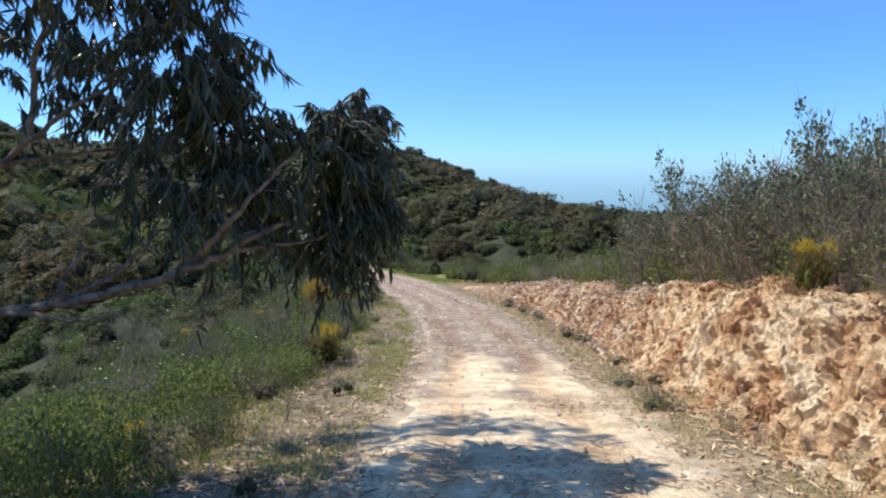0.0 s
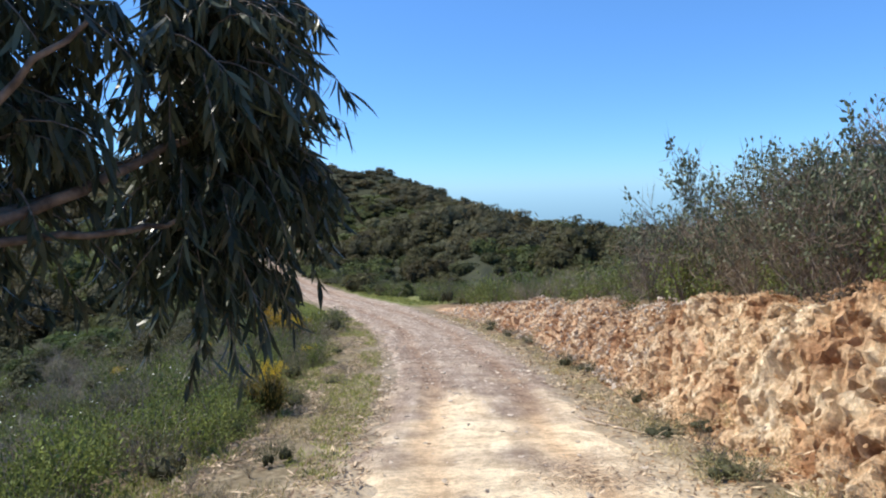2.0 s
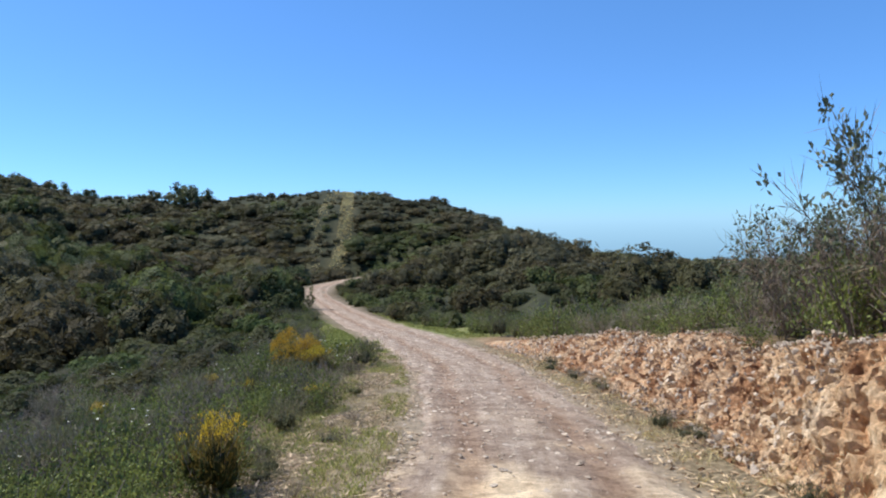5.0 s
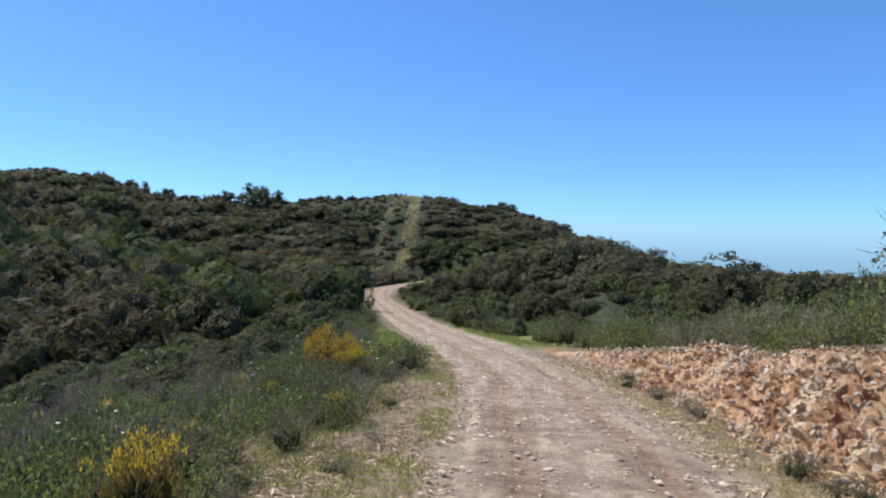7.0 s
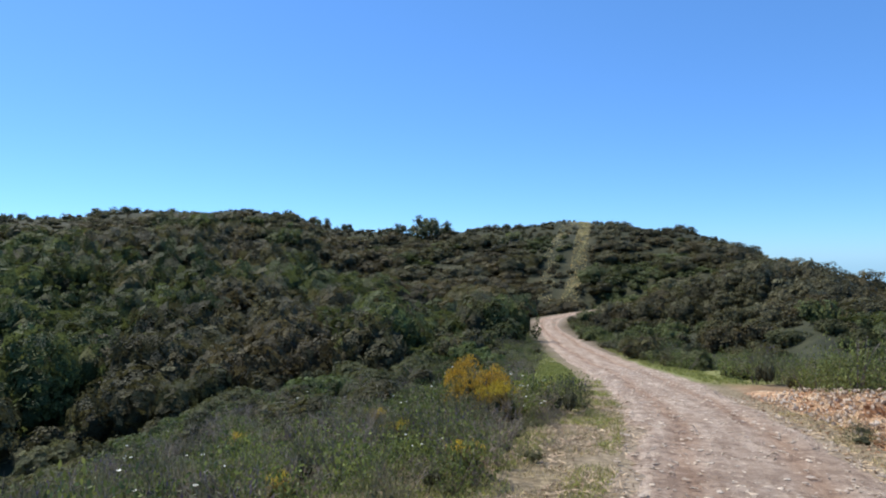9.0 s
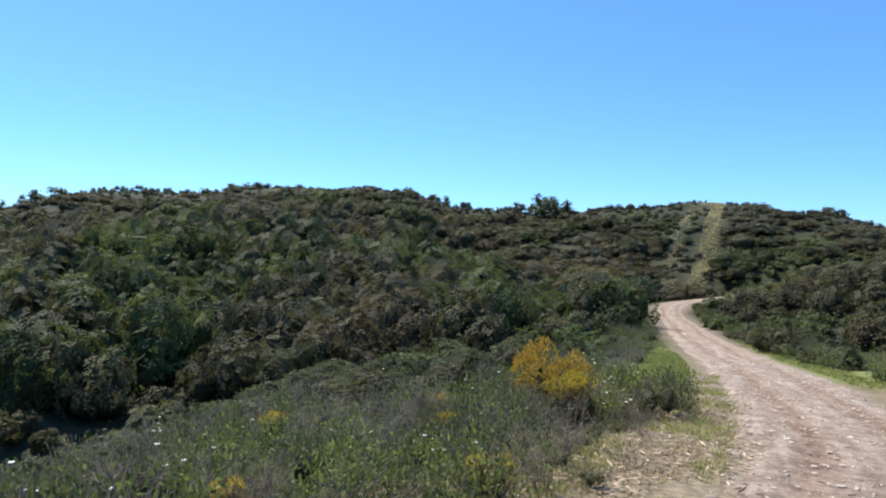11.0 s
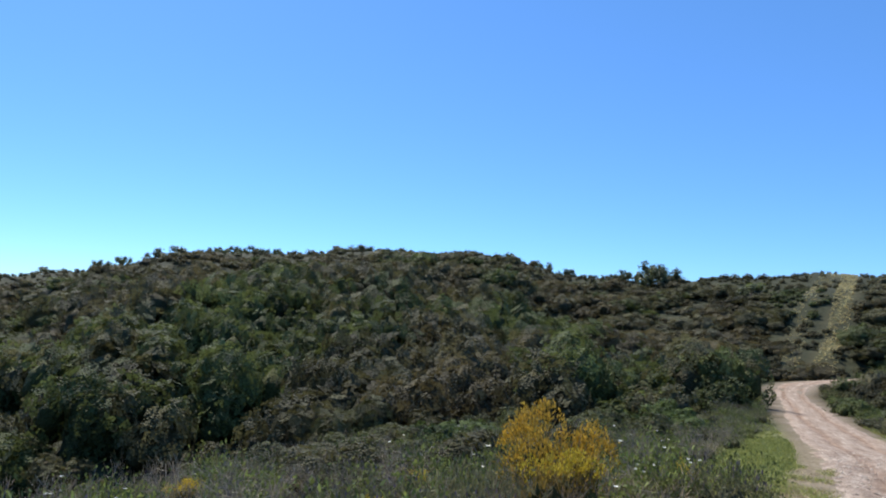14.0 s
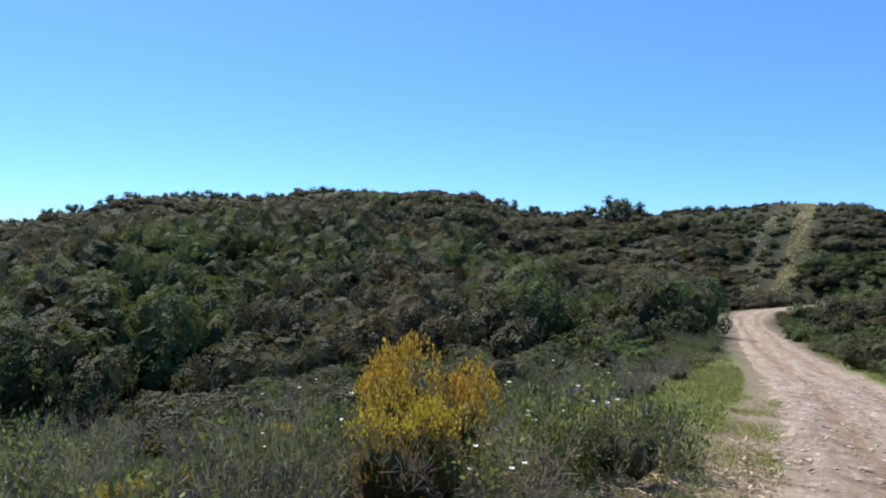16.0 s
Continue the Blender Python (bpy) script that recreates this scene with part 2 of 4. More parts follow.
M_YELLOW = leaf_mat("broom_flower", (0.46, 0.34, 0.03), (0.70, 0.54, 0.07), 0.7, 0.3)
M_PURPLE = leaf_mat("lavender_flower", (0.09, 0.07, 0.11), (0.17, 0.135, 0.20), 0.7, 0.2)
M_WHITE = leaf_mat("cistus_petal", (0.75, 0.75, 0.72), (0.85, 0.85, 0.82), 0.6, 0.3)
M_EUC = leaf_mat("eucalyptus_leaf", (0.024, 0.030, 0.019), (0.068, 0.081, 0.050), 0.36, 0.16)
M_SHRUB = leaf_mat("bank_shrub_leaf", (0.060, 0.076, 0.046), (0.150, 0.170, 0.105), 0.4, 0.3)
M_OAK = leaf_mat("oak_leaf", (0.06, 0.07, 0.035), (0.12, 0.135, 0.065), 0.5, 0.35)
M_LITTER = leaf_mat("bark_litter", (0.17, 0.11, 0.07), (0.50, 0.39, 0.27), 0.8, 0.05)
M_BARK = bark_mat("eucalyptus_bark", (0.075, 0.054, 0.038), (0.24, 0.18, 0.13))
M_TWIG = bark_mat("twig_bark", (0.10, 0.08, 0.06), (0.27, 0.23, 0.19), 30)
M_STICK = bark_mat("stick_wood", (0.22, 0.16, 0.11), (0.45, 0.36, 0.27), 25)


# ---- mesh tools ----
class Heap:
    """Gathers pieces of geometry into the arrays of one mesh."""

    def __init__(self):
        self.v, self.f, self.n, self.c, self.m, self.count = [], [], [], [], [], 0

    def add(self, verts, faces, tint=(1, 1, 1), slot=0):
        """verts (N, 3); faces (K, 3 or 4); tint one colour or one a vertex."""
        verts, faces = np.asarray(verts, np.float32), np.asarray(faces, np.int32)
        self.v.append(verts)
        self.f.append((faces + self.count).ravel())
        self.n.append(np.full(len(faces), faces.shape[1], np.int32))
        self.c.append(np.broadcast_to(np.asarray(tint, np.float32), (len(verts), 3)))
        self.m.append(np.full(len(faces), slot, np.int32))
        self.count += len(verts)
        return self

    def mesh(self, name, mats, smooth=False):
        me = bpy.data.meshes.new(name)
        v, f, n = np.concatenate(self.v), np.concatenate(self.f), np.concatenate(self.n)
        me.vertices.add(len(v))
        me.vertices.foreach_set("co", v.ravel())
        me.loops.add(len(f))
        me.loops.foreach_set("vertex_index", f)
        me.polygons.add(len(n))
        me.polygons.foreach_set("loop_start", np.concatenate([[0], np.cumsum(n)[:-1]]).astype(np.int32))
        me.polygons.foreach_set("material_index", np.concatenate(self.m))
        me.polygons.foreach_set("use_smooth", np.full(len(n), smooth))
        col = me.attributes.new("tint", "FLOAT_COLOR", "POINT")
        c = np.concatenate(self.c)
        col.data.foreach_set("color", np.concatenate([c, np.ones((len(c), 1), np.float32)], 1).ravel())
        for m in mats:
            me.materials.append(m)
        me.update(calc_edges=True)
        me.validate()
        return me


def unit(v):
    return v / np.maximum(np.linalg.norm(v, axis=-1, keepdims=True), 1e-9)


def leaves(heap, at, along, side, length, width, tint=(1, 1, 1), slot=0):
    """Diamond leaves: base points, directions and side directions, one row each."""
    n = len(at)
    length, width = np.broadcast_to(length, n)[:, None], np.broadcast_to(width, n)[:, None]
    v = np.stack([at, at + along * length * 0.5 + side * width * 0.5, at + along * length, at + along * length * 0.5 - side * width * 0.5], 1).reshape(-1, 3)
    f = np.arange(4 * n).reshape(n, 4)
    t = np.asarray(tint, float)
    heap.add(v, f, np.repeat(t, 4, 0) if t.ndim == 2 else t, slot)


def tube(heap, pts, radii, sides=5, slot=0, tint=(1, 1, 1)):
    pts, radii = np.asarray(pts, float), np.asarray(radii, float)
    d = unit(np.gradient(pts, axis=0))
    ref = np.where(np.abs(d[:, 2:3]) > 0.9, [[1.0, 0, 0]], [[0, 0, 1.0]])
    a = unit(np.cross(d, ref))
    b = np.cross(d, a)
    ang = np.linspace(0, 2 * np.pi, sides, endpoint=False)
    ring = pts[:, None] + radii[:, None, None] * (np.cos(ang)[None, :, None] * a[:, None] + np.sin(ang)[None, :, None] * b[:, None])
    k, s = np.arange(len(pts) - 1)[:, None] * sides, np.arange(sides)[None]
    f = np.stack([k + s, k + (s + 1) % sides, k + sides + (s + 1) % sides, k + sides + s], -1).reshape(-1, 4)
    heap.add(ring.reshape(-1, 3), f, tint, slot)


def part(name, heap, mats, parent, label="", smooth=False, kind=""):
    ob = new(name, heap.mesh(name, mats if isinstance(mats, list) else [mats], smooth))
    ob.parent = parent
    return tagged(ob, label, kind=kind)


def thing(name, at, label, category, group="", kind=""):
    ob = new(name)
    ob.location = at
    ob.empty_display_size = 0.1
    return tagged(ob, label, category, group, kind)


# ---- the lie of the land ----
FALL = math.tan(radians(7.0))         # the whole valley falls away along +y

TRACK = np.array([(0.7, -14), (0.7, -4), (0.72, 3), (0.85, 9), (1.0, 15), (0.5, 22), (-0.2, 27), (-1.35, 32), (-2.55, 37.5), (-5.35, 47), (-9.5, 59),
                  (-14, 74), (-17, 83), (-18.6, 88), (-18.5, 92), (-16.2, 95.3), (-14.2, 96.6)], float)
PROFILE = ((-14, -4, 0, 6, 12, 20, 30, 47, 75, 83, 88, 92, 95.3, 96.6), (-1.5, -1.55, -1.65, -2.0, -2.3, -2.22, -2.05, -1.8, -0.2, 0.45, 1.35, 2.25, 3.05, 3.5))


def smooth_line(p, per=24):
    """A Catmull-Rom line through the rows of p."""
    q = np.concatenate([[2 * p[0] - p[1]], p, [2 * p[-1] - p[-2]]])
    out = []
    for i in range(1, len(q) - 2):
        t = np.linspace(0, 1, per, endpoint=False)[:, None]
        a, b, c, d = q[i - 1], q[i], q[i + 1], q[i + 2]
        out.append(0.5 * (2 * b + (c - a) * t + (2 * a - 5 * b + 4 * c - d) * t**2 + (3 * b - a - 3 * c + d) * t**3))
    return np.concatenate(out + [p[-1:]])


LINE = smooth_line(TRACK)
LINE_Z = np.interp(LINE[:, 1], *PROFILE)
LINE_D = unit(np.gradient(LINE, axis=0))
LINE_S = np.concatenate([[0], np.cumsum(np.linalg.norm(np.diff(LINE, axis=0), axis=1))])

# the far ridge, seen round about from (0, 10): degrees to the left, distance, rise in degrees, slope of its near side
RIDGE = np.array([(-180, 120, -2, 0.1), (-60, 90, 0.0, 0.1), (-30, 90, -1.5, 0.12), (-16.6, 95, -0.5, 0.12), (-11, 100, 2.6, 0.13), (-6.8, 110, 4.8, 0.16), (-2, 125, 6.9, 0.25),
                  (3.5, 140, 8.9, 0.40), (9.3, 148, 9.35, 0.45), (12.5, 150, 9.6, 0.46), (16, 152, 9.0, 0.44), (22, 162, 8.4, 0.37), (28, 185, 8.0, 0.30),
                  (31, 200, 8.1, 0.29), (35, 200, 9.2, 0.29), (39, 198, 9.2, 0.28), (44, 185, 8.5, 0.28), (50, 180, 7.7, 0.26), (55, 180, 6.8, 0.24)])
RIDGE_W = np.array([(61, 183, 6.0, 0.21), (65, 185, 4.5, 0.2), (69, 187, 3.3, 0.19), (73, 190, 2.2, 0.18), (76, 195, 1.3, 0.17), (85, 200, 0, 0.16), (110, 220, -3, 0.12), (180, 120, -2, 0.1)])
RIDGE = np.concatenate([RIDGE, RIDGE_W])


def wave(x, y, size, seed):
    """Smooth uneven noise between about -1 and 1."""
    r = np.random.default_rng(seed)
    out = 0
    for _ in range(7):
        a, w, ph = r.uniform(0, 2 * np.pi), r.uniform(0.6, 1.7), r.uniform(0, 6.3)
        out = out + np.sin((x * np.cos(a) + y * np.sin(a)) * 2 * np.pi / size * w + ph)
    return out / 3.2


def along_track(x, y):
    """How far to the right of the track's middle a point lies, the track's height there and the way along it."""
    lat, z, s = np.empty(x.size), np.empty(x.size), np.empty(x.size)
    p = np.stack([x.ravel(), y.ravel()], 1)
    for i in range(0, len(p), 4000):
        d = p[i : i + 4000, None] - LINE[None]
        k = (d**2).sum(-1).argmin(1)
        q = d[np.arange(len(k)), k]
        side = q[:, 0] * LINE_D[k, 1] - q[:, 1] * LINE_D[k, 0]
        on = (q * LINE_D[k]).sum(1)
        inner = (k > 0) & (k < len(LINE) - 1)
        lat[i : i + 4000] = np.where(inner, side, np.sign(side) * np.hypot(*q.T))
        z[i : i + 4000] = LINE_Z[k] + np.where(inner, on * (LINE_Z[np.minimum(k + 1, len(LINE) - 1)] - LINE_Z[np.maximum(k - 1, 0)]) / 2 / np.maximum(0.05, np.gradient(LINE_S)[k]), 0)
        far = np.sqrt((d**2).sum(-1))
        w = np.exp(-(far - far.min(1, keepdims=True)) / 2.2)
        soft = (w * LINE_Z[None]).sum(1) / w.sum(1)
        z[i : i + 4000] += (soft - z[i : i + 4000]) * np.clip((far.min(1) - 2.5) / 4, 0, 1) * (p[i : i + 4000, 1] > 60)
        s[i : i + 4000] = LINE_S[k]
    return lat.reshape(x.shape), z.reshape(x.shape), s.reshape(x.shape)


def step(t):
    t = np.clip(t, 0, 1)
    return t * t * (3 - 2 * t)


def bank_height(y):
    return np.interp(y, (-20, 8, 11, 14, 18, 23, 28, 34, 40), (1.35, 1.45, 1.6, 1.4, 1.15, 0.95, 0.55, 0.12, 0.0)) * (1 + 0.09 * wave(y, 0 * y, 3.5, 61) + 0.05 * wave(y, 0 * y, 1.1, 62))


def land(x, y):
    """The height of the ground."""
    x, y = np.asarray(x, float), np.asarray(y, float)
    lat, z, s = along_track(x, y)
    u, v = -lat, lat
    far_off = np.interp(y, (-10, 6, 14, 18, 20, 24, 34, 75), (4.5, 5.0, 5.6, 6.6, 8.0, 10.5, 15.0, 27.0))
    left = -0.165 * np.clip(u - 3.0, 0, None) - 0.02 * np.clip(u - 1.6, 0, 1.6)
    left = left - 0.32 * np.sqrt(np.clip(u - far_off, 0, None) ** 2 + 9) + 0.96
    face = step((v - 2.45 - 0.12 * wave(x, y, 2.3, 3)) / 1.1)
    right = bank_height(y) * face + 0.085 * np.clip(v - 3.6, 0, 28) + 0.05 * np.clip(v - 1.7, 0, 1)
    near = z + np.where(u > 0, left, right) + 0.05 * wave(x, y, 4, 5) * step((np.abs(lat) - 1.7) / 2)
    rx, ry = x, y - 10
    az, r = np.degrees(np.arctan2(-rx, ry)), np.hypot(rx, ry)
    rr, el, k = (np.interp(az, RIDGE[:, 0], RIDGE[:, n]) for n in (1, 2, 3))
    d = r - rr
    top = -0.6 + rr * np.tan(np.radians(el))
    far = top - np.where(d < 0, k, 0.3) * (np.sqrt(d * d + 144) - 12) + 0.9 * wave(x, y, 38, 9) * step((r - 40) / 40)
    far = np.maximum(far, -40)
    both = 0.5 * (near + far + np.sqrt((near - far) ** 2 + 4))
    out = near + (both - near) * step((np.abs(lat) - 2.6) / 10.0) * step((r - 25) / 20)
    return out - FALL * y


def graded(lo, hi, a, b, fine, grow):
    mid = np.arange(a, b + 1e-6, fine)
    up, dn, w = [b], [a], fine
    while up[-1] < hi:
        w = min(w * grow, 2.9) if up[-1] < 225 else w * 1.3
        up.append(up[-1] + w)
    w = fine
    while dn[-1] > lo:
        w = min(w * grow, 2.9) if dn[-1] > -215 else w * 1.3
        dn.append(dn[-1] - w)
    return np.concatenate([dn[:0:-1], mid, up[1:]])


def sheet(name, xs, ys, height, mats, attrs):
    gx, gy = np.meshgrid(xs, ys)
    gz = height(gx, gy)
    n, k = len(xs), len(ys)
    i = (np.arange(k - 1)[:, None] * n + np.arange(n - 1)[None]).ravel()
    h = Heap().add(np.stack([gx, gy, gz], -1).reshape(-1, 3), np.stack([i, i + 1, i + n + 1, i + n], 1))
    me = h.mesh(name, mats, True)
    for key, values in attrs(gx, gy).items():
        me.attributes.new(key, "FLOAT", "POINT").data.foreach_set("value", values.astype(np.float32).ravel())
    return new(name, me)


# the mown strip and a fainter one beside it: distance from (0, 10), degrees to the left
BREAK = ((88, 96, 105, 115, 122, 140, 150, 170), (12.0, 11.6, 11.2, 10.75, 10.6, 10.45, 10.4, 10.3), (14.2, 13.9, 13.5, 13.1, 12.5, 11.8, 11.3, 10.8))


def firebreak(x, y, more=0.0):
    """1 inside the mown strip that climbs from the bend to the crest."""
    rx, ry = x, y - 10
    az, r = np.degrees(np.arctan2(-rx, ry)), np.hypot(rx, ry)
    off = np.abs(az - np.interp(r, BREAK[0], BREAK[1])) * r * np.pi / 180
    off2 = np.abs(az - np.interp(r, BREAK[0], BREAK[2])) * r * np.pi / 180
    wide = 1.3 + more + 0.8 * wave(x, y, 6, 21)
    return np.maximum(step((wide - off) / 0.9), 0.8 * step((wide - 0.7 - off2) / 0.9)) * step((r - 90) / 5)


def ground_attrs(x, y):
    lat, _, s = along_track(x, y)
    r = np.hypot(x, y - 10)
    verge = step((3.6 - np.abs(lat + 0.2) + 0.5 * wave(x, y, 3, 11)) / 1.0) * step((60 - y) / 20)
    lush = step((5.0 + lat) / 1.2) * step((-2.1 - lat) / 0.7) * step((y - 27) / 4) * step((60 - y) / 8)
    lush = np.maximum(lush, step((6 - lat) / 2) * step((lat - 1.2) / 0.8) * step((y - 34) / 5) * step((58 - y) / 8))
    return {"grass": np.clip(np.maximum(lush, 0.5 * firebreak(x, y)), 0, 1), "verge": np.clip(verge - lush, 0, 1),
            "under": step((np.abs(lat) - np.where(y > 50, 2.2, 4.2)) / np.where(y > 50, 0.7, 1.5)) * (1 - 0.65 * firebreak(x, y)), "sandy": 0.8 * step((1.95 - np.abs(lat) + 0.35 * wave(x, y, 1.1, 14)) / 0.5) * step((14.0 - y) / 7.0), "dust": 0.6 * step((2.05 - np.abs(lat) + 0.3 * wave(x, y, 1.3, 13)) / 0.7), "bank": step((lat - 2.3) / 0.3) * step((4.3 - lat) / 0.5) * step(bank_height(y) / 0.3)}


def ground_height(x, y):
    """The land, hollowed out behind the rock face of the bank."""
    lat = along_track(x, y)[0]
    return land(x, y) - 0.35 * step((lat - 2.35) / 0.3) * step((3.95 - lat) / 0.3) * step(bank_height(y) / 0.7) * step((y - 3.2) / 0.5)


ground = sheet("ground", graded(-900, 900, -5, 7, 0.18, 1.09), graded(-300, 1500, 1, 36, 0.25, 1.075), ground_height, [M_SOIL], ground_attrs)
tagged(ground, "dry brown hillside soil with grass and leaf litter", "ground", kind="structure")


def build_track():
    """The dirt track: a strip on the ground with ragged sides, two ruts and a low crown."""
    s = np.concatenate([np.arange(0, 60, 0.16), np.arange(60, LINE_S[-1], 0.5)])
    cx, cy = np.interp(s, LINE_S, LINE[:, 0]), np.interp(s, LINE_S, LINE[:, 1])
    d = np.stack([np.interp(s, LINE_S, LINE_D[:, 0]), np.interp(s, LINE_S, LINE_D[:, 1])], 1)
    t = np.linspace(-1, 1, 49)
    half = np.interp(cy, (0, 20, 30, 37, 47, 60, 75, 110), (1.65, 1.65, 1.85, 2.15, 2.15, 1.8, 1.55, 1.4))
    rag_l, rag_r = 0.16 * wave(s, 0 * s, 2.9, 31) + 0.07 * wave(s, 0 * s, 0.8, 32), 0.14 * wave(s, 0 * s, 3.1, 33) + 0.07 * wave(s, 0 * s, 0.9, 34)
    wide = half[:, None] * np.ones_like(t) + np.where(t < 0, rag_l[:, None], rag_r[:, None])
    lat = t * wide
    x, y = cx[:, None] + lat * d[:, 1:2], cy[:, None] - lat * d[:, :1]
    edge = step((1 - np.abs(t)) / 0.3)
    wander = 0.1 * wave(s, 0 * s, 9, 35)[:, None]
    rut = np.exp(-((lat + 0.75 - wander) / 0.24) ** 2) + np.exp(-((lat - 0.72 - wander) / 0.24) ** 2)
    z = land(x, y) - 0.03 + 0.075 * edge - 0.03 * rut * edge + (0.005 * wave(x, y, 0.45, 36) + 0.006 * wave(x, y, 1.7, 37)) * edge
    n = len(t)
    i = (np.arange(len(s) - 1)[:, None] * n + np.arange(n - 1)[None]).ravel()
    h = Heap().add(np.stack([x, y, z], -1).reshape(-1, 3), np.stack([i, i + 1, i + n + 1, i + n], 1))
    me = h.mesh("dirt_track", [M_TRACK], True)
    blot = np.array([noise.noise(Vector((a * 0.75, b * 0.6, 3.0))) + 0.6 * noise.noise(Vector((a * 2.1, b * 1.5, 8.0))) for a, b in zip(x.ravel(), y.ravel())]).reshape(x.shape)
    sand = np.clip(step((15.0 - y + 2.6 * blot) / 7.0) + 0.75 * blot * step((y - 4) / 3) * step((19 - y) / 6), 0, 1)
    for key, values in (("sand", sand), ("rut", np.clip(rut, 0, 1)), ("across", lat * 4.0), ("along", s[:, None] * 0.32 + 0 * lat)):
        me.attributes.new(key, "FLOAT", "POINT").data.foreach_set("value", values.astype(np.float32).ravel())
    return tagged(new("dirt_track", me), "pale sandy dirt track with ruts and loose stones", "dirt track", kind="structure")


track = build_track()


def rocks(n, seed, flat=0.6):
    """A few angular stones, each a hull of scattered points."""
    r, out = np.random.default_rng(seed), []
    for _ in range(n):
        bm = bmesh.new()
        for p in unit(r.normal(size=(11, 3))) * r.uniform(0.75, 1.05, (11, 1)) * (1, r.uniform(0.6, 0.9), flat * r.uniform(0.7, 1.2)):
            bm.verts.new(p)
        bmesh.ops.convex_hull(bm, input=bm.verts)
        bmesh.ops.triangulate(bm, faces=bm.faces)
        loose = [v for v in bm.verts if not v.link_faces]
        bmesh.ops.delete(bm, geom=loose, context="VERTS")
        bm.verts.index_update()
        out.append((np.array([v.co[:] for v in bm.verts]), np.array([[v.index for v in f.verts] for f in bm.faces])))
        bm.free()
    return out


def turns(n, r):
    """Random turns, as n matrices."""
    q = unit(r.normal(size=(n, 4)))
    w, x, y, z = q.T
    return np.stack([1 - 2 * (y * y + z * z), 2 * (x * y - z * w), 2 * (x * z + y * w), 2 * (x * y + z * w), 1 - 2 * (x * x + z * z), 2 * (y * z - x * w),
                     2 * (x * z - y * w), 2 * (y * z + x * w), 1 - 2 * (x * x + y * y)], -1).reshape(n, 3, 3)


BALL_V, BALL_F = None, None


def ball():
    global BALL_V, BALL_F
    if BALL_V is None:
        bm = bmesh.new()
        bmesh.ops.create_icosphere(bm, subdivisions=1, radius=1)
        bm.verts.index_update()
        BALL_V = np.array([v.co[:] for v in bm.verts])
        BALL_F = np.array([[v.index for v in f.verts] for f in bm.faces])
        bm.free()
    return BALL_V, BALL_F


def dome(r, lobes, count):
    """Points and outward directions on a clump of lobes, one unit high and about two wide; and the lobes."""
    a = r.uniform(0, 2 * np.pi, lobes)
    d = np.sqrt(r.uniform(0, 1, lobes)) * 0.62
    size = r.uniform(0.28, 0.46, lobes)
    mid = np.stack([np.cos(a) * d, np.sin(a) * d, r.uniform(0.35, 0.72, lobes) * (1 - 0.45 * d)], 1)
    k = r.integers(0, lobes, count)
    n = unit(r.normal(size=(count, 3)) + (0, 0, 0.35))
    p = mid[k] + n * size[k][:, None] * r.uniform(0.85, 1.1, (count, 1))
    return p, n, mid, size


def far_bush(seed, lobes, count, leaf, core=0.62):
    """A bush for the far slopes: clumps of leaves on lobes, around balls coloured darker as inner shade."""
    r = np.random.default_rng(seed)
    h = Heap()
    _, _, mid, size = dome(r, lobes, 4)
    mid[:, 2] *= r.uniform(0.75, 1.15, lobes)
    size *= 1.12
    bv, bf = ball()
    # filler balls, tinted down to stand for shade between the leaves
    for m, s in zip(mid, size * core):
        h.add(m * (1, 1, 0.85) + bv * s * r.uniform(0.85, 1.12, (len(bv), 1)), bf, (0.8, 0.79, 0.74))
    k = r.integers(0, lobes, count)
    n = unit(r.normal(size=(count, 3)) + (0, 0, 0.4))
    p = mid[k] + n * size[k][:, None] * r.uniform(0.78, 1.14, (count, 1)) + r.normal(size=(count, 3)) * 0.02
    face = unit(n + 0.28 * r.normal(size=n.shape))
    along = unit(np.cross(face, r.normal(size=n.shape)))
    long = leaf * r.uniform(0.55, 1.45, count)
    leaves(h, p - along * long[:, None] * 0.5, along, np.cross(face, along), long, long * 0.85, r.uniform(0.9, 1.12, (count, 1)) * np.ones((1, 3)))
    return np.concatenate(h.v), [(f, n0) for f, n0 in zip(h.f, h.n)], np.concatenate(h.c)


def scatter_bushes(name, spots, sizes, tints, templates, material, label, category):
    """Many bushes in one mesh."""
    r = np.random.default_rng(len(spots))
    heap = Heap()
    pick = r.integers(0, len(templates), len(spots))
    for k, (v, faces, c) in enumerate(templates):
        idx = np.where(pick == k)[0]
        if not len(idx):
            continue
        a = r.uniform(0, 2 * np.pi, len(idx))
        ca, sa = np.cos(a)[:, None], np.sin(a)[:, None]
        x = (v[None, :, 0] * ca - v[None, :, 1] * sa) * sizes[idx, :1] + spots[idx, :1]
        y = (v[None, :, 0] * sa + v[None, :, 1] * ca) * sizes[idx, :1] + spots[idx, 1:2]
        z = v[None, :, 2] * sizes[idx, 1:2] + spots[idx, 2:3]
        vv = np.stack([x, y, z], -1).reshape(-1, 3).astype(np.float32)
        cc = (c[None] * tints[idx][:, None]).reshape(-1, 3)
        off = (np.arange(len(idx)) * len(v))[:, None]
        start = heap.count
        heap.v.append(vv)
        heap.c.append(cc.astype(np.float32))
        for k, (f, n0) in enumerate(faces):
            heap.f.append((f[None] + off + start).ravel().astype(np.int32))
            heap.n.append(np.tile(n0, len(idx)))
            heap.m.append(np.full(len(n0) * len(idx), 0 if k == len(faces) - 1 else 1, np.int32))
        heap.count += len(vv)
    return tagged(new(name, heap.mesh(name, [material, M_INNER_SHADE], True)), label, category, kind="stuff")


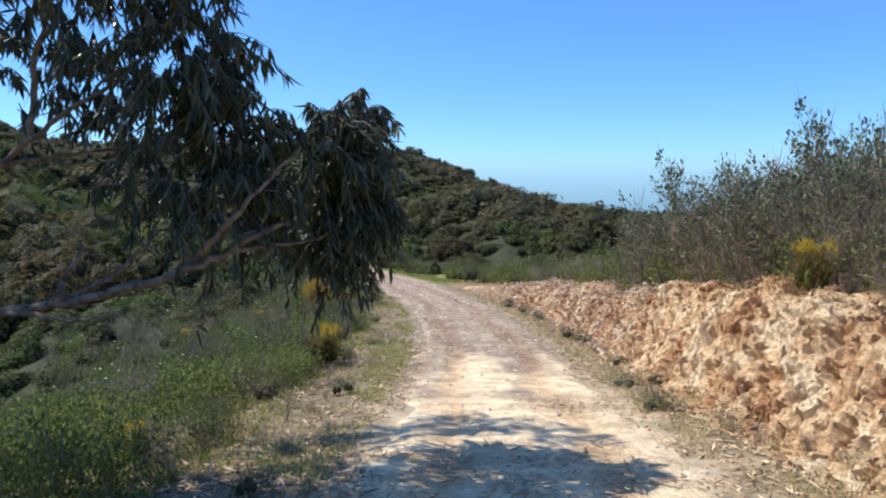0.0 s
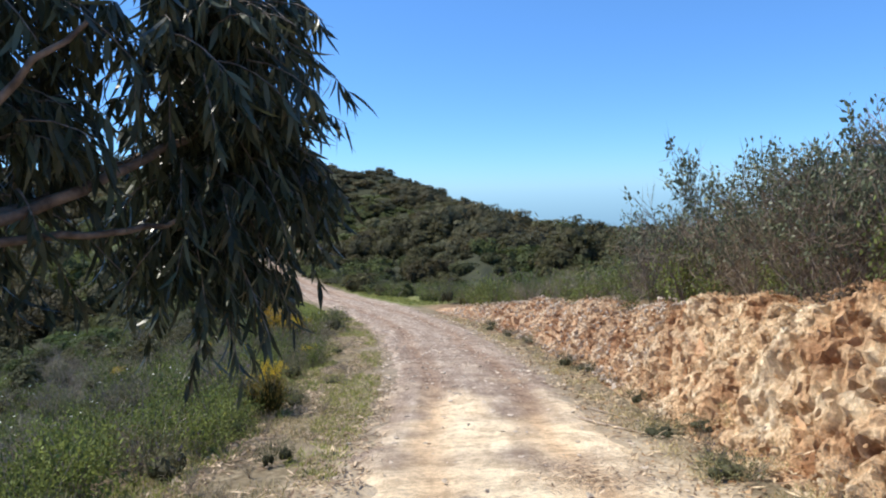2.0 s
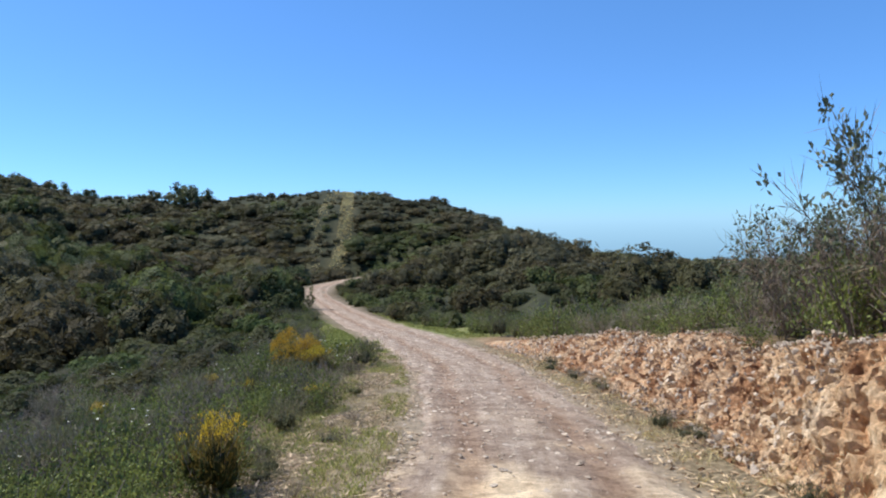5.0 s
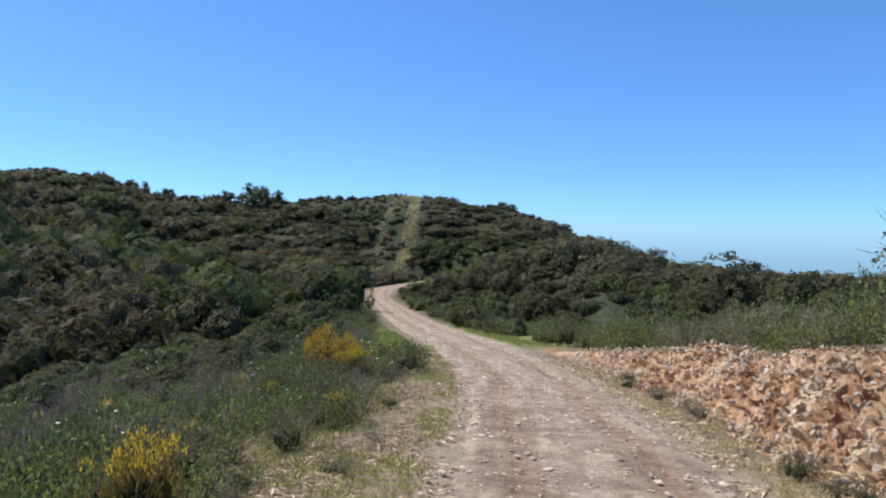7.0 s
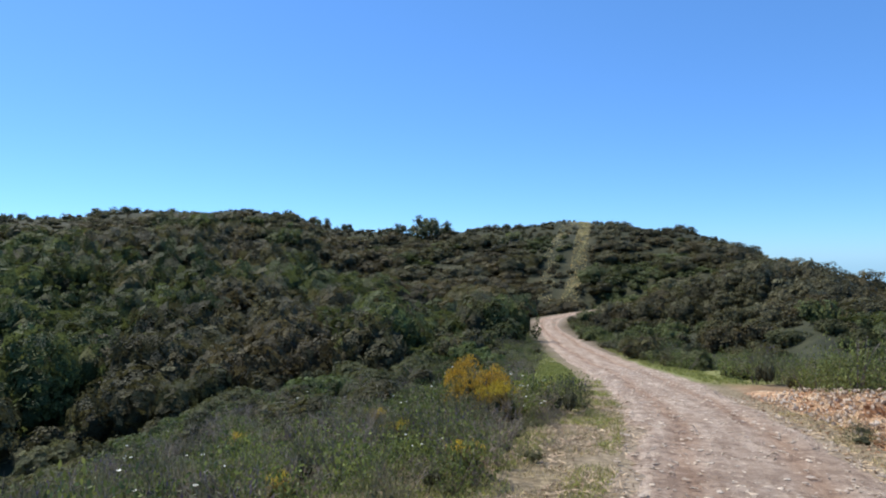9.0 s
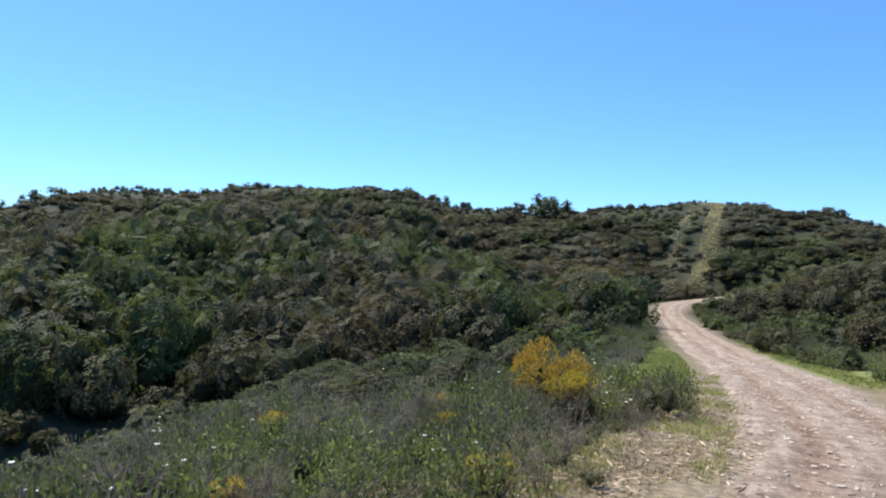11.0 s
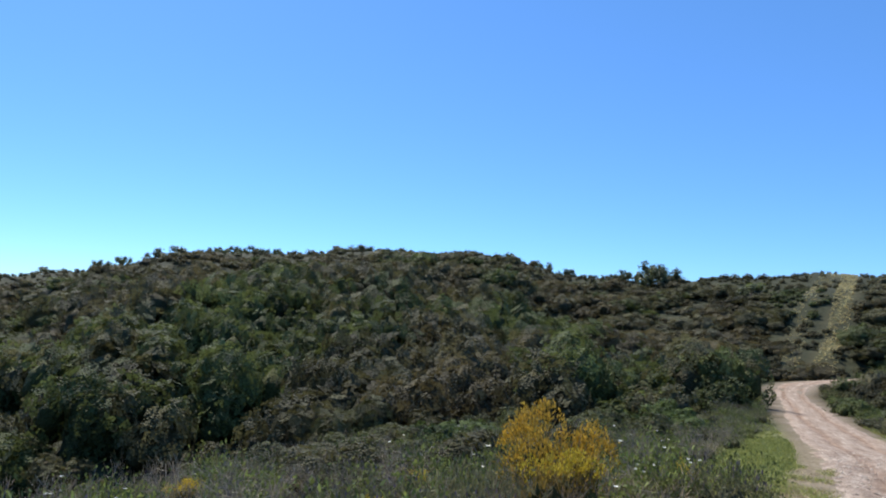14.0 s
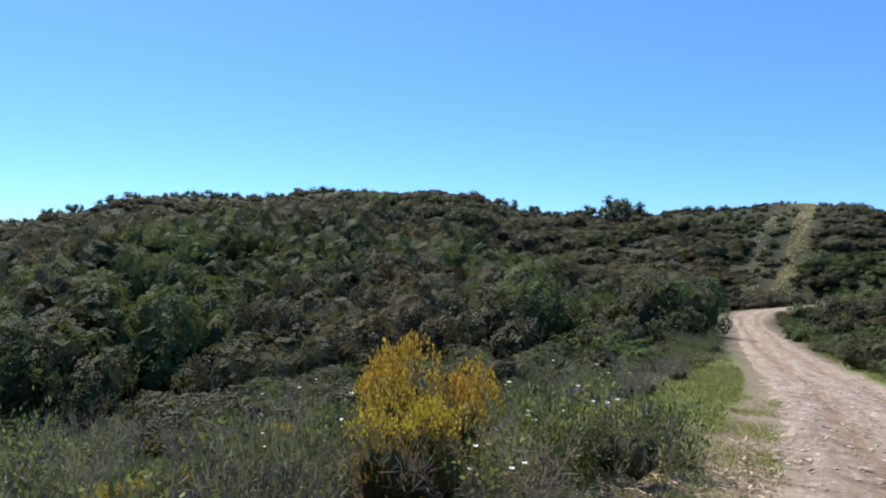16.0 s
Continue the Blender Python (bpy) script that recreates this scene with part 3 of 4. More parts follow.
def far_scrub():
    """Evergreen scrub over the valley's far side and the hill beyond the bend."""
    r = np.random.default_rng(41)
    x, y = (g.ravel() for g in np.meshgrid(np.arange(-205, 80, 2.5), np.arange(14, 216, 2.5)))
    x, y = x + r.uniform(-1.7, 1.7, len(x)), y + r.uniform(-1.7, 1.7, len(x))
    mx, my = r.uniform(-40, 14, 500), r.uniform(60, 125, 500)
    ha, hr = np.radians(r.uniform(-14, 36, 2000)), np.sqrt(r.uniform(72**2, 180**2, 2000))
    x, y = np.concatenate([x, mx, -hr * np.sin(ha)]), np.concatenate([y, my, 10 + hr * np.cos(ha)])
    az, rad = np.degrees(np.arctan2(-x, y - 10)), np.hypot(x, y - 10)
    rr = np.interp(az, RIDGE[:, 0], RIDGE[:, 1])
    lat, _, _ = along_track(x, y)
    keep = ((rad > 30) | (lat > 9) | ((lat < -7.5) & (rad > 17))) & (az > -48) & (az < 80) & (rad < np.where(az < -26, 70, np.where(az < -17, 98, rr + 2))) & (np.abs(lat) > np.where(lat > 0, np.where(y < 60, 2.9, 2.5), 4.0)) & (np.hypot(x + 13.8, y - 92.4) > 3.3) & (firebreak(x, y, 0.5) < 0.4) & ~((y > 72) & (y < 100) & (lat > -2.6) & (lat < 2.3)) & ~((y > 34) & (y < 80) & (lat < 0) & (lat > -4.4))
    dell = step((rad - 38) / 14) * step((125 - rad) / 30) * step((az - 12) / 8)
    keep &= r.uniform(0, 1, len(x)) < 0.95 - 0.3 * dell
    x, y, rad, az, lat, dell = x[keep], y[keep], rad[keep], az[keep], lat[keep], dell[keep]
    # tall thicket in the valley bottom, low scrub on the spur along the track
    spur = step((22 - np.abs(lat)) / 8) * step((100 - rad) / 30)
    thick = np.clip(0.5 + 0.6 * wave(x, y, 26, 43), 0, 1)
    size = np.exp(0.5 * r.normal(size=len(x))) * (1.0 + 0.95 * thick) * (1 - 0.5 * spur)
    size *= np.where(rad > 0.86 * np.interp(az, RIDGE[:, 0], RIDGE[:, 1]), 0.55, 1.0)
    heath = np.maximum(step((34 - az) / 12) * step((rad - 70) / 20), 0.8 * step((rad / np.interp(az, RIDGE[:, 0], RIDGE[:, 1]) - 0.66) / 0.2))
    size *= (1 - 0.42 * heath) * np.where((az < -3) & (rad > 55), 0.7, 1.0)
    size = np.clip(size * (1 + 0.55 * dell), 0.6, 2.4 + 1.1 * dell)
    size = np.where((np.abs(lat) < 7) & (lat > 0), np.minimum(size, 1.1), size)
    tall = size * r.uniform(0.85, 1.5, len(x)) * (1 - 0.2 * heath) * (1 + 0.25 * dell)
    size *= 1.3 + 0.6 * heath
    beside = (firebreak(x, y, 2.2) > 0.3) & (rad > 88)
    size, tall = np.where(beside, np.minimum(size, 0.85), size), np.where(beside, np.minimum(tall, 0.7), tall)
    low = rad < 40
    size, tall = np.where(low, np.minimum(size, 1.25), size), np.where(low, np.minimum(tall, 1.1), tall)
    crest = step((rad / np.interp(az, RIDGE[:, 0], RIDGE[:, 1]) - 0.84) / 0.08)
    size *= 1 - 0.4 * crest
    tall = np.maximum(tall, 0.75 * size * crest)
    kind = 1.1 * wave(x, y, 34, 44) + 0.4 * r.normal(size=len(x)) + 0.5 * dell - 0.35 * heath
    green, olive, brown, grey = np.array([0.9, 1.12, 0.72]), np.array([0.97, 0.95, 0.85]), np.array([1.0, 0.86, 0.78]), np.array([1.1, 1.06, 1.1])
    tint = np.where((kind > 0.55)[:, None], green, np.where((kind > -0.25)[:, None], olive, np.where((kind > -0.9)[:, None], brown, grey)))
    tint = tint * r.uniform(0.74, 1.24, (len(x), 1)) * (1 + 0.16 * wave(x, y, 30, 45))[:, None]
    z = land(x, y) - 0.08 * tall
    near, close = (rad < 75) & (rad >= 44), rad < 44
    t_close = [far_bush(80 + k, 8, 560, 0.22, 0.6) for k in range(6)]
    t_near, t_far = [far_bush(50 + k, 7, 330, 0.24) for k in range(9)], [far_bush(60 + k, 5, 78, 0.36) for k in range(16)]
    for name, sel, temp, leaf in (("valley_scrub", near, t_near, M_SCRUB), ("hillside_scrub", rad >= 75, t_far, M_SCRUB), ("spur_scrub", close, t_close, M_SCRUB_NEAR)):
        scatter_bushes(name, np.stack([x, y, z], 1)[sel], np.stack([size, tall], 1)[sel], tint[sel], temp, leaf,
                       "dense olive-green evergreen scrub covering the slopes", "scrub")


far_scrub()


# ---- single plants ----
def stems(heap, r, count, spread, height, thick, lean=0.5, slot=0, sides=3, tint=(1, 1, 1)):
    tips = []
    for _ in range(count):
        a, out, h = r.uniform(0, 2 * np.pi), spread * r.uniform(0.2, 1.0), height * r.uniform(0.65, 1.0)
        base = np.array([np.cos(a), np.sin(a), 0]) * 0.08 * spread
        tip = np.array([np.cos(a) * out, np.sin(a) * out, h])
        mid = (base + tip) / 2 + r.normal(size=3) * 0.07 * height + (0, 0, lean * 0.12 * height)
        t = np.linspace(0, 1, 4)[:, None]
        pts = (1 - t) ** 2 * base + 2 * t * (1 - t) * mid + t**2 * tip
        tube(heap, pts, np.linspace(thick, thick * 0.35, 4), sides, slot, tint)
        tips.append(pts)
    return tips


def cistus(seed, flowers, count=900, big=1.0, name="cistus_bush"):
    """Green rounded bush with narrow leaves, with or without white flowers."""
    r = np.random.default_rng(seed)
    bush = thing(name, (0, 0, 0), "green rockrose bush" + (" dotted with white flowers" if flowers else " with narrow leaves") + " on the slope", "bush", "bushes beside the track")
    h = Heap()
    stems(h, r, 7, 0.75, 0.9, 0.016)
    part("stem", h, M_TWIG, bush)
    h = Heap()
    p, n, mid, size = dome(r, 13, count)
    inner = p * r.uniform(0.5, 1.06, (len(p), 1)) ** (1, 1, 0.7)
    along = unit(n + 0.9 * r.normal(size=n.shape) + (0, 0, 0.2))
    leaves(h, inner, along, unit(np.cross(along, r.normal(size=n.shape))), big * r.uniform(0.05, 0.095, len(p)), 0.038 * big, r.uniform(0.7, 1.25, (len(p), 1)) * np.ones((1, 3)))
    part("foliage", h, M_CISTUS, bush, kind="stuff")
    if flowers:
        h = Heap()
        top = np.where(n[:, 2] > 0.3)[0][:4]
        for k in top:
            c = p[k] * 1.08
            for a in np.linspace(0, 2 * np.pi, 5, endpoint=False):
                d = unit(np.array([[np.cos(a), np.sin(a), 0.35]]))
                leaves(h, c[None], d, np.array([[-np.sin(a), np.cos(a), 0]]), 0.05, 0.05)
        part("blossom", h, M_WHITE, bush, "white open flowers", kind="stuff")
    return bush


def lavender(seed, purple):
    """Grey-green upright bush, with purple spikes at some tips."""
    r = np.random.default_rng(seed)
    bush = thing("lavender_bush", (0, 0, 0), "grey-green wild lavender bush" + (" with purple spikes" if purple else "") + " on the slope", "bush", "bushes beside the track")
    h = Heap()
    n = 150
    a, out = r.uniform(0, 2 * np.pi, n), np.sqrt(r.uniform(0, 1, n)) * 0.85
    base = np.stack([np.cos(a) * out * 0.75, np.sin(a) * out * 0.75, 0.1 + 0 * a], 1)
    along = unit(np.stack([np.cos(a) * out * 0.5, np.sin(a) * out * 0.5, np.ones(n)], 1) + 0.16 * r.normal(size=(n, 3)))
    tall = (1 - 0.45 * out**2) * r.uniform(0.7, 1.0, n)
    side = unit(np.cross(along, r.normal(size=(n, 3))))
    leaves(h, base + along * (tall * 0.68)[:, None], along, side, tall * 0.34, 0.014)
    for _ in range(4):
        q = base + along * (tall * r.uniform(0.25, 0.95, n))[:, None] + 0.05 * r.normal(size=(n, 3))
        al = unit(along + 1.0 * r.normal(size=(n, 3)))
        leaves(h, q, al, unit(np.cross(al, r.normal(size=(n, 3)))), 0.12, 0.03, r.uniform(0.7, 1.25, (n, 1)) * np.ones((1, 3)))
    # filler balls among the stems, darkened in colour to suggest shade inside
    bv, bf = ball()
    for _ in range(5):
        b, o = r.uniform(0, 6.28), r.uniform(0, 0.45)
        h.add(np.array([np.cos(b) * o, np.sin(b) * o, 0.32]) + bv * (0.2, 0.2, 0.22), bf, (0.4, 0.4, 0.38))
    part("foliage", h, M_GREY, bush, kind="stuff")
    if purple:
        h = Heap()
        k = r.choice(n, 36, False)
        leaves(h, (base + along * tall[:, None])[k] - along[k] * 0.02, along[k], side[k], 0.085, 0.035)
        part("blossom", h, M_PURPLE, bush, "purple flower spikes", kind="stuff")
    return bush


def dry_bush(seed):
    """Leafless grey bush: a tangle of fine twigs."""
    r = np.random.default_rng(seed)
    bush = thing("dry_bush", (0, 0, 0), "leafless grey-brown bush, a tangle of dry twigs", "dry bush", "bushes beside the track")
    h = Heap()
    tips = stems(h, r, 14, 0.85, 0.85, 0.010)
    part("stem", h, M_TWIG, bush)
    h = Heap()
    for pts in tips:
        k = r.integers(1, 4, 24)
        at = pts[k] + r.normal(size=(24, 3)) * 0.03
        al = unit(unit(pts[-1:] - pts[0]) + 0.9 * r.normal(size=(24, 3)) + (0, 0, 0.2))
        leaves(h, at, al, unit(np.cross(al, r.normal(size=(24, 3)))), r.uniform(0.15, 0.34, 24), 0.009)
    part("twigwork", h, M_DRY, bush, kind="stuff")
    return bush


def broom(seed, rich, golden=False):
    """Yellow-flowering broom bush, dark and twiggy below."""
    r = np.random.default_rng(seed)
    bush = thing("broom_bush", (0, 0, 0), ("golden" if golden else "bright yellow") + " flowering broom bush with a dark twiggy base", "bush", "flowering brooms")
    h = Heap()
    stems(h, r, 20, 0.8, 0.85, 0.014)
    part("stem", h, M_TWIG, bush)
    h = Heap()
    p, n, mid, size = dome(r, 13, 1500)
    along = unit(n + 0.6 * r.normal(size=n.shape) + (0, 0, 0.7))
    leaves(h, p * r.uniform(0.7, 1.0, (len(p), 1)), along, unit(np.cross(along, r.normal(size=n.shape))), 0.11, 0.02, (1.9, 1.2, 1.0) if golden else (1.5, 0.92, 0.8))
    # balls block the view through; their dark tint paints the bush's inner shade
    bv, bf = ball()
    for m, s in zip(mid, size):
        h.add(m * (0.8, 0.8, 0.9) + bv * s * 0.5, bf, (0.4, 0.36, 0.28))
    part("foliage", h, M_CISTUS, bush, "dull green foliage with inner shade painted dark", kind="stuff")
    h = Heap()
    up = np.where((n[:, 2] > 0.05) & (p[:, 2] > 0.74 - 0.3 * (rich > 0.85)) & (n[:, 2] > (0.4 if golden else 0.05)) & (r.uniform(0, 1, len(p)) < rich))[0]
    for _ in range(7):
        at = p[up] * 1.0 + r.normal(size=(len(up), 3)) * 0.03
        al = unit(n[up] + 0.5 * r.normal(size=(len(up), 3)) + (0, 0, 0.6))
        leaves(h, at, al, unit(np.cross(al, r.normal(size=al.shape))), r.uniform(0.026, 0.042, len(up)), 0.024, (0.95, 0.8, 1.0) if golden else (1, 1, 1))
    part("blossom", h, M_YELLOW, bush, "dense yellow flowers", kind="stuff")
    return bush


def bank_shrub(seed, leafy):
    """Open grey-twigged shrub with leaf tufts towards its tips."""
    r = np.random.default_rng(seed)
    bush = thing("bank_shrub", (0, 0, 0), "tall open shrub with grey twigs and leathery leaves on the bank", "shrub", "shrubs on the bank")
    h = Heap()
    main = stems(h, r, 14, 0.85, 0.95, 0.008, lean=0.9, sides=3)
    part("stem", h, M_TWIG, bush)
    h, hl = Heap(), Heap()
    for pts in main:
        for _ in range(11):
            k = r.integers(1, 4)
            base = pts[k] + (pts[k - 1] - pts[k]) * r.uniform(0, 1)
            al = unit(unit(pts[-1] - pts[0]) + 0.75 * r.normal(size=3) + (0, 0, 0.25))
            tip = base + al * r.uniform(0.14, 0.34)
            tube(h, np.array([base, tip]), [0.003, 0.0012], 3)
            q = base + (tip - base) * r.uniform(0, 1, (7, 1))
            tw = unit(al + 0.9 * r.normal(size=(7, 3)))
            leaves(h, q, tw, unit(np.cross(tw, r.normal(size=(7, 3)))), r.uniform(0.1, 0.24, 7), 0.0052)
            chance = 1.5 * leafy * (0.12 + 0.95 * min(1.0, max(0.0, (tip[2] - 0.35) / 0.5)))
            if r.uniform() < chance:
                m = 13
                at = tip + r.normal(size=(m, 3)) * 0.04
                ld = unit(al + 0.95 * r.normal(size=(m, 3)))
                leaves(hl, at, ld, unit(np.cross(ld, r.normal(size=(m, 3)))), r.uniform(0.034, 0.058, m), 0.025, r.uniform(0.75, 1.25, (m, 1)) * np.ones((1, 3)))
    part("twigwork", h, M_SHTWIG, bush, kind="stuff")
    part("foliage", hl, M_SHRUB, bush, kind="stuff")
    return bush


def ground_pose(x, y, wide, tall, turn, sink=0.03, tilt=0.0):
    z = float(land(np.array([x]), np.array([y]))[0])
    return pose(x, y, z - sink, tilt, 0, turn) @ Matrix.Diagonal((wide, wide, tall, 1))


PLANTED = {}


def plant(kind, spots):
    """Sets copies of a plant (or of several alike) at rows of x, y, width, height; the first ones serve as patterns."""
    for x, y, w, t in spots:
        made = PLANTED.setdefault(kind, [])
        variants = KINDS[kind]
        m = ground_pose(x, y, w, t, random.uniform(0, 360), (0.1 if kind == "oak" else 0.04) * t)
        if len(made) < len(variants):
            ob = variants[len(made)]()
            ob.matrix_basis = m
            made.append(ob)
        else:
            src = random.choice(made)
            ob = copy_thing(src, m)
            ob.scale = m.to_scale()
            made_loc = m.translation
            ob.location = made_loc


KINDS = {
    "cistus": [lambda: cistus(101, False), lambda: cistus(102, False), lambda: cistus(103, False)],
    "rockrose": [lambda: cistus(111, True, 700, 1.1, "rockrose_bush"), lambda: cistus(112, True, 700, 1.1, "rockrose_bush")],
    "cistus_far": [lambda: cistus(104, False, 560, 1.1, "green_bush"), lambda: cistus(105, False, 560, 1.1, "green_bush")],
    "lavender": [lambda: lavender(121, True), lambda: lavender(122, False), lambda: lavender(123, True)],
    "dry": [lambda: dry_bush(131), lambda: dry_bush(132)],
    "broom": [lambda: broom(141, 0.62), lambda: broom(142, 0.55)],
    "golden": [lambda: broom(145, 0.87, True)],
    "shrub": [lambda: bank_shrub(151, 0.5), lambda: bank_shrub(152, 0.9), lambda: bank_shrub(153, 0.2), lambda: bank_shrub(154, 0.7)],
}

# flowering brooms along the track's lower side: x, y, half width, height
plant("broom", [(-2.4, 13.2, 0.48, 1.02), (-2.6, 18.85, 0.3, 0.5), (-3.75, 23.5, 0.66, 1.0), (-4.9, 21.8, 0.28, 0.55), (-5.6, 22.6, 0.26, 0.5), (-5.0, 9.3, 0.3, 0.6), (-3.4, 25.9, 0.3, 0.8),
                (-8.6, 21.9, 0.35, 0.6), (-3.1, 6.5, 0.25, 0.5), (4.4, 7.9, 0.3, 0.75), (-6.9, 24.6, 0.35, 0.6), (-4.2, 17.4, 0.25, 0.45), (2.0, 60.0, 0.5, 0.7)])
plant("golden", [(-4.45, 24.5, 0.9, 1.45)])
# what stands close to the big broom
plant("rockrose", [(-3.5, 25.2, 0.75, 1.15), (-4.4, 27.5, 0.8, 1.1), (-10.0, 35.5, 0.9, 1.3)])
plant("lavender", [(-2.75, 25.4, 0.6, 0.85), (-5.2, 23.3, 0.7, 0.75), (-5.0, 22.4, 0.6, 0.7)])
plant("cistus", [(3.0, 28.5, 1.05, 1.45), (4.3, 29.3, 1.2, 1.6), (2.75, 30.2, 0.75, 1.1), (-2.9, 26.3, 0.7, 0.95), (-3.3, 25.0, 0.6, 0.9)])
plant("dry", [(-2.9, 24.1, 0.55, 0.5), (-2.6, 23.3, 0.45, 0.4), (-3.2, 24.4, 0.7, 0.8), (-3.4, 23.7, 0.6, 0.7)])


def slope_plants():
    """The close carpet of bushes on the slope below the track."""
    r = np.random.default_rng(77)
    spots = {k: [] for k in KINDS}
    done = []
    for _ in range(9000):
        y = 2.5 + 42 * r.uniform() ** 1.2
        lat = -(2.7 + 15 * r.uniform() ** 1.3)
        k = np.abs(LINE[:, 1] - y).argmin()
        x = LINE[k, 0] + lat
        gap = (0.43 if y < 30 else 0.8) * (1 + 0.04 * abs(lat))
        if lat > -3.3 - 0.3 * math.sin(y * 0.9) + (0.8 if y > 26 else 0) * -1.6:
            continue
        if lat < -8 - 0.3 * y or any((x - a) ** 2 + (y - b) ** 2 < gap**2 for a, b in done) or len(done) > 460:
            continue
        done.append((x, y))
        v, c = wave(x, y, 5, 81), r.uniform()
        grow = r.uniform(0.75, 1.2) * (0.8 if lat > -4 else 1.0)
        if y < 14:
            kind = "cistus" if v + 0.6 * c > 0.15 else ("dry" if c < 0.6 else "lavender")
        else:
            kind = "lavender" if v > -0.1 and c > 0.55 else ("dry" if v < -0.55 or c < 0.22 else ("rockrose" if c < 0.32 else "cistus_far"))
        w = {"cistus": 0.66, "cistus_far": 0.66, "rockrose": 0.7, "lavender": 0.55, "dry": 0.6}[kind] * grow
        spots[kind].append((x, y, w, w * r.uniform(1.1, 1.45)))
    for kind, rows in spots.items():
        plant(kind, rows)


slope_plants()


def bend_plants():
    """Low bushes close along both sides of the far part of the track."""
    r = np.random.default_rng(79)
    for _ in range(110):
        k = np.abs(LINE_S - r.uniform(60, 106)).argmin()
        lat = -r.uniform(3.0, 5.6) if r.uniform() < 0.55 and LINE_S[k] < 95 else r.uniform(2.6, 4.4)
        plant(("cistus_far", "cistus_far", "lavender")[r.integers(0, 3)], [(LINE[k, 0] + lat * LINE_D[k, 1], LINE[k, 1] - lat * LINE_D[k, 0], r.uniform(0.5, 0.95), r.uniform(0.5, 1.0))])
    # the bushes that hide the inside of the bend
    plant("cistus_far", [(-14.4, 89.6, 0.8, 0.9), (-13.4, 91.2, 1.0, 1.3), (-12.4, 92.6, 1.2, 1.6), (-11.4, 94.3, 1.2, 1.9), (-11.6, 90.5, 1.1, 1.3)])


bend_plants()


def bank_plants():
    r = np.random.default_rng(78)
    rows, green, dry = [], [], []
    for _ in range(135):
        y = 5 + 34 * r.uniform() ** 1.35
        lat = 3.75 + 5.5 * r.uniform() ** 1.3
        x = LINE[np.abs(LINE[:, 1] - y).argmin(), 0] + lat
        tall = np.interp(y, (5, 8.0, 9.5, 13, 16, 18.0, 18.6, 21.5, 26, 40), (1.4, 1.9, 2.5, 2.9, 2.7, 2.1, 1.0, 0.95, 0.9, 0.75)) * r.uniform(0.6, 1.05)
        if lat < 4.3:
            tall *= 0.75
        if (y > 20 and r.uniform() < 0.7) or (y < 20 and r.uniform() < 0.12):
            green.append((x, y, 0.75 * r.uniform(0.7, 1.1), min(1.2, 0.85 * tall)))
        else:
            rows.append((x, y, 0.62 * tall, tall))
    for _ in range(26):
        y = 9 + 9 * r.uniform()
        t = r.uniform(1.1, 1.9)
        rows.append((LINE[np.abs(LINE[:, 1] - y).argmin(), 0] + r.uniform(3.9, 5.6), y, 0.75 * t, t))
    plant("shrub", rows)
    low = []
    for y in np.arange(6, 27, 0.5):
        x = LINE[np.abs(LINE[:, 1] - y).argmin(), 0] + r.uniform(3.55, 4.6)
        low.append((x, y, r.uniform(0.45, 0.8), r.uniform(0.5, 1.0)))
    plant("dry", low[::2])
    plant("cistus_far", low[1::2])
    plant("cistus_far", [(LINE[np.abs(LINE[:, 1] - y).argmin(), 0] + r.uniform(4.2, 7.5), y, r.uniform(0.6, 0.9), r.uniform(0.8, 1.25)) for y in np.arange(13, 27, 0.5)])
    plant("cistus_far", green)
    for _ in range(95):
        y = 20.5 + 24 * r.uniform()
        x = LINE[np.abs(LINE[:, 1] - y).argmin(), 0] + 3.8 + 9 * r.uniform() ** 1.4
        plant(("cistus_far", "cistus_far", "dry", "lavender")[r.integers(0, 4)], [(x, y, r.uniform(0.5, 0.85), r.uniform(0.6, 1.05))])
    for y in np.arange(30, 62, 0.8):
        k = np.abs(LINE[:, 1] - y).argmin()
        green = (LINE[k, 0] + r.uniform(3.4, 5.2), y, r.uniform(0.55, 0.95), r.uniform(0.8, 1.3))
        plant("cistus_far" if r.uniform() < 0.8 else "lavender", [green])
    for y in np.arange(5, 27, 0.4):
        k = np.abs(LINE[:, 1] - y).argmin()
        if r.uniform() < 0.8:
            plant(("dry", "lavender", "dry", "dry")[r.integers(0, 4)], [(LINE[k, 0] + r.uniform(1.95, 2.65), y + r.uniform(-0.2, 0.2), r.uniform(0.16, 0.42), r.uniform(0.14, 0.36))])

    for y in np.arange(4.5, 27, 0.36):
        k = np.abs(LINE[:, 1] - y).argmin()
        plant(("dry", "dry", "lavender")[r.integers(0, 3)], [(LINE[k, 0] - r.uniform(2.2, 3.5), y + r.uniform(-0.2, 0.2), r.uniform(0.14, 0.34), r.uniform(0.12, 0.3))])


bank_plants()


# ---- grass, litter and stones ----
def tufts(name, spots, tall, blades, material, label, category, wide=0.010, lean=0.5, seed=5):
    r = np.random.default_rng(seed)
    n = len(spots) * blades
    at = np.repeat(spots, blades, 0) + r.normal(size=(n, 3)) * (0.045, 0.045, 0)
    al = unit(np.stack([r.normal(size=n) * lean, r.normal(size=n) * lean, np.ones(n)], 1))
    h = Heap()
    hgt = np.repeat(np.broadcast_to(tall, len(spots)), blades) * r.uniform(0.5, 1.1, n)
    leaves(h, at, al, unit(np.cross(al, r.normal(size=(n, 3)))), hgt, wide, np.repeat(r.uniform(0.75, 1.2, (len(spots), 1)), blades, 0) * np.ones((1, 3)))
    return tagged(new(name, h.mesh(name, [material])), label, category, kind="stuff")


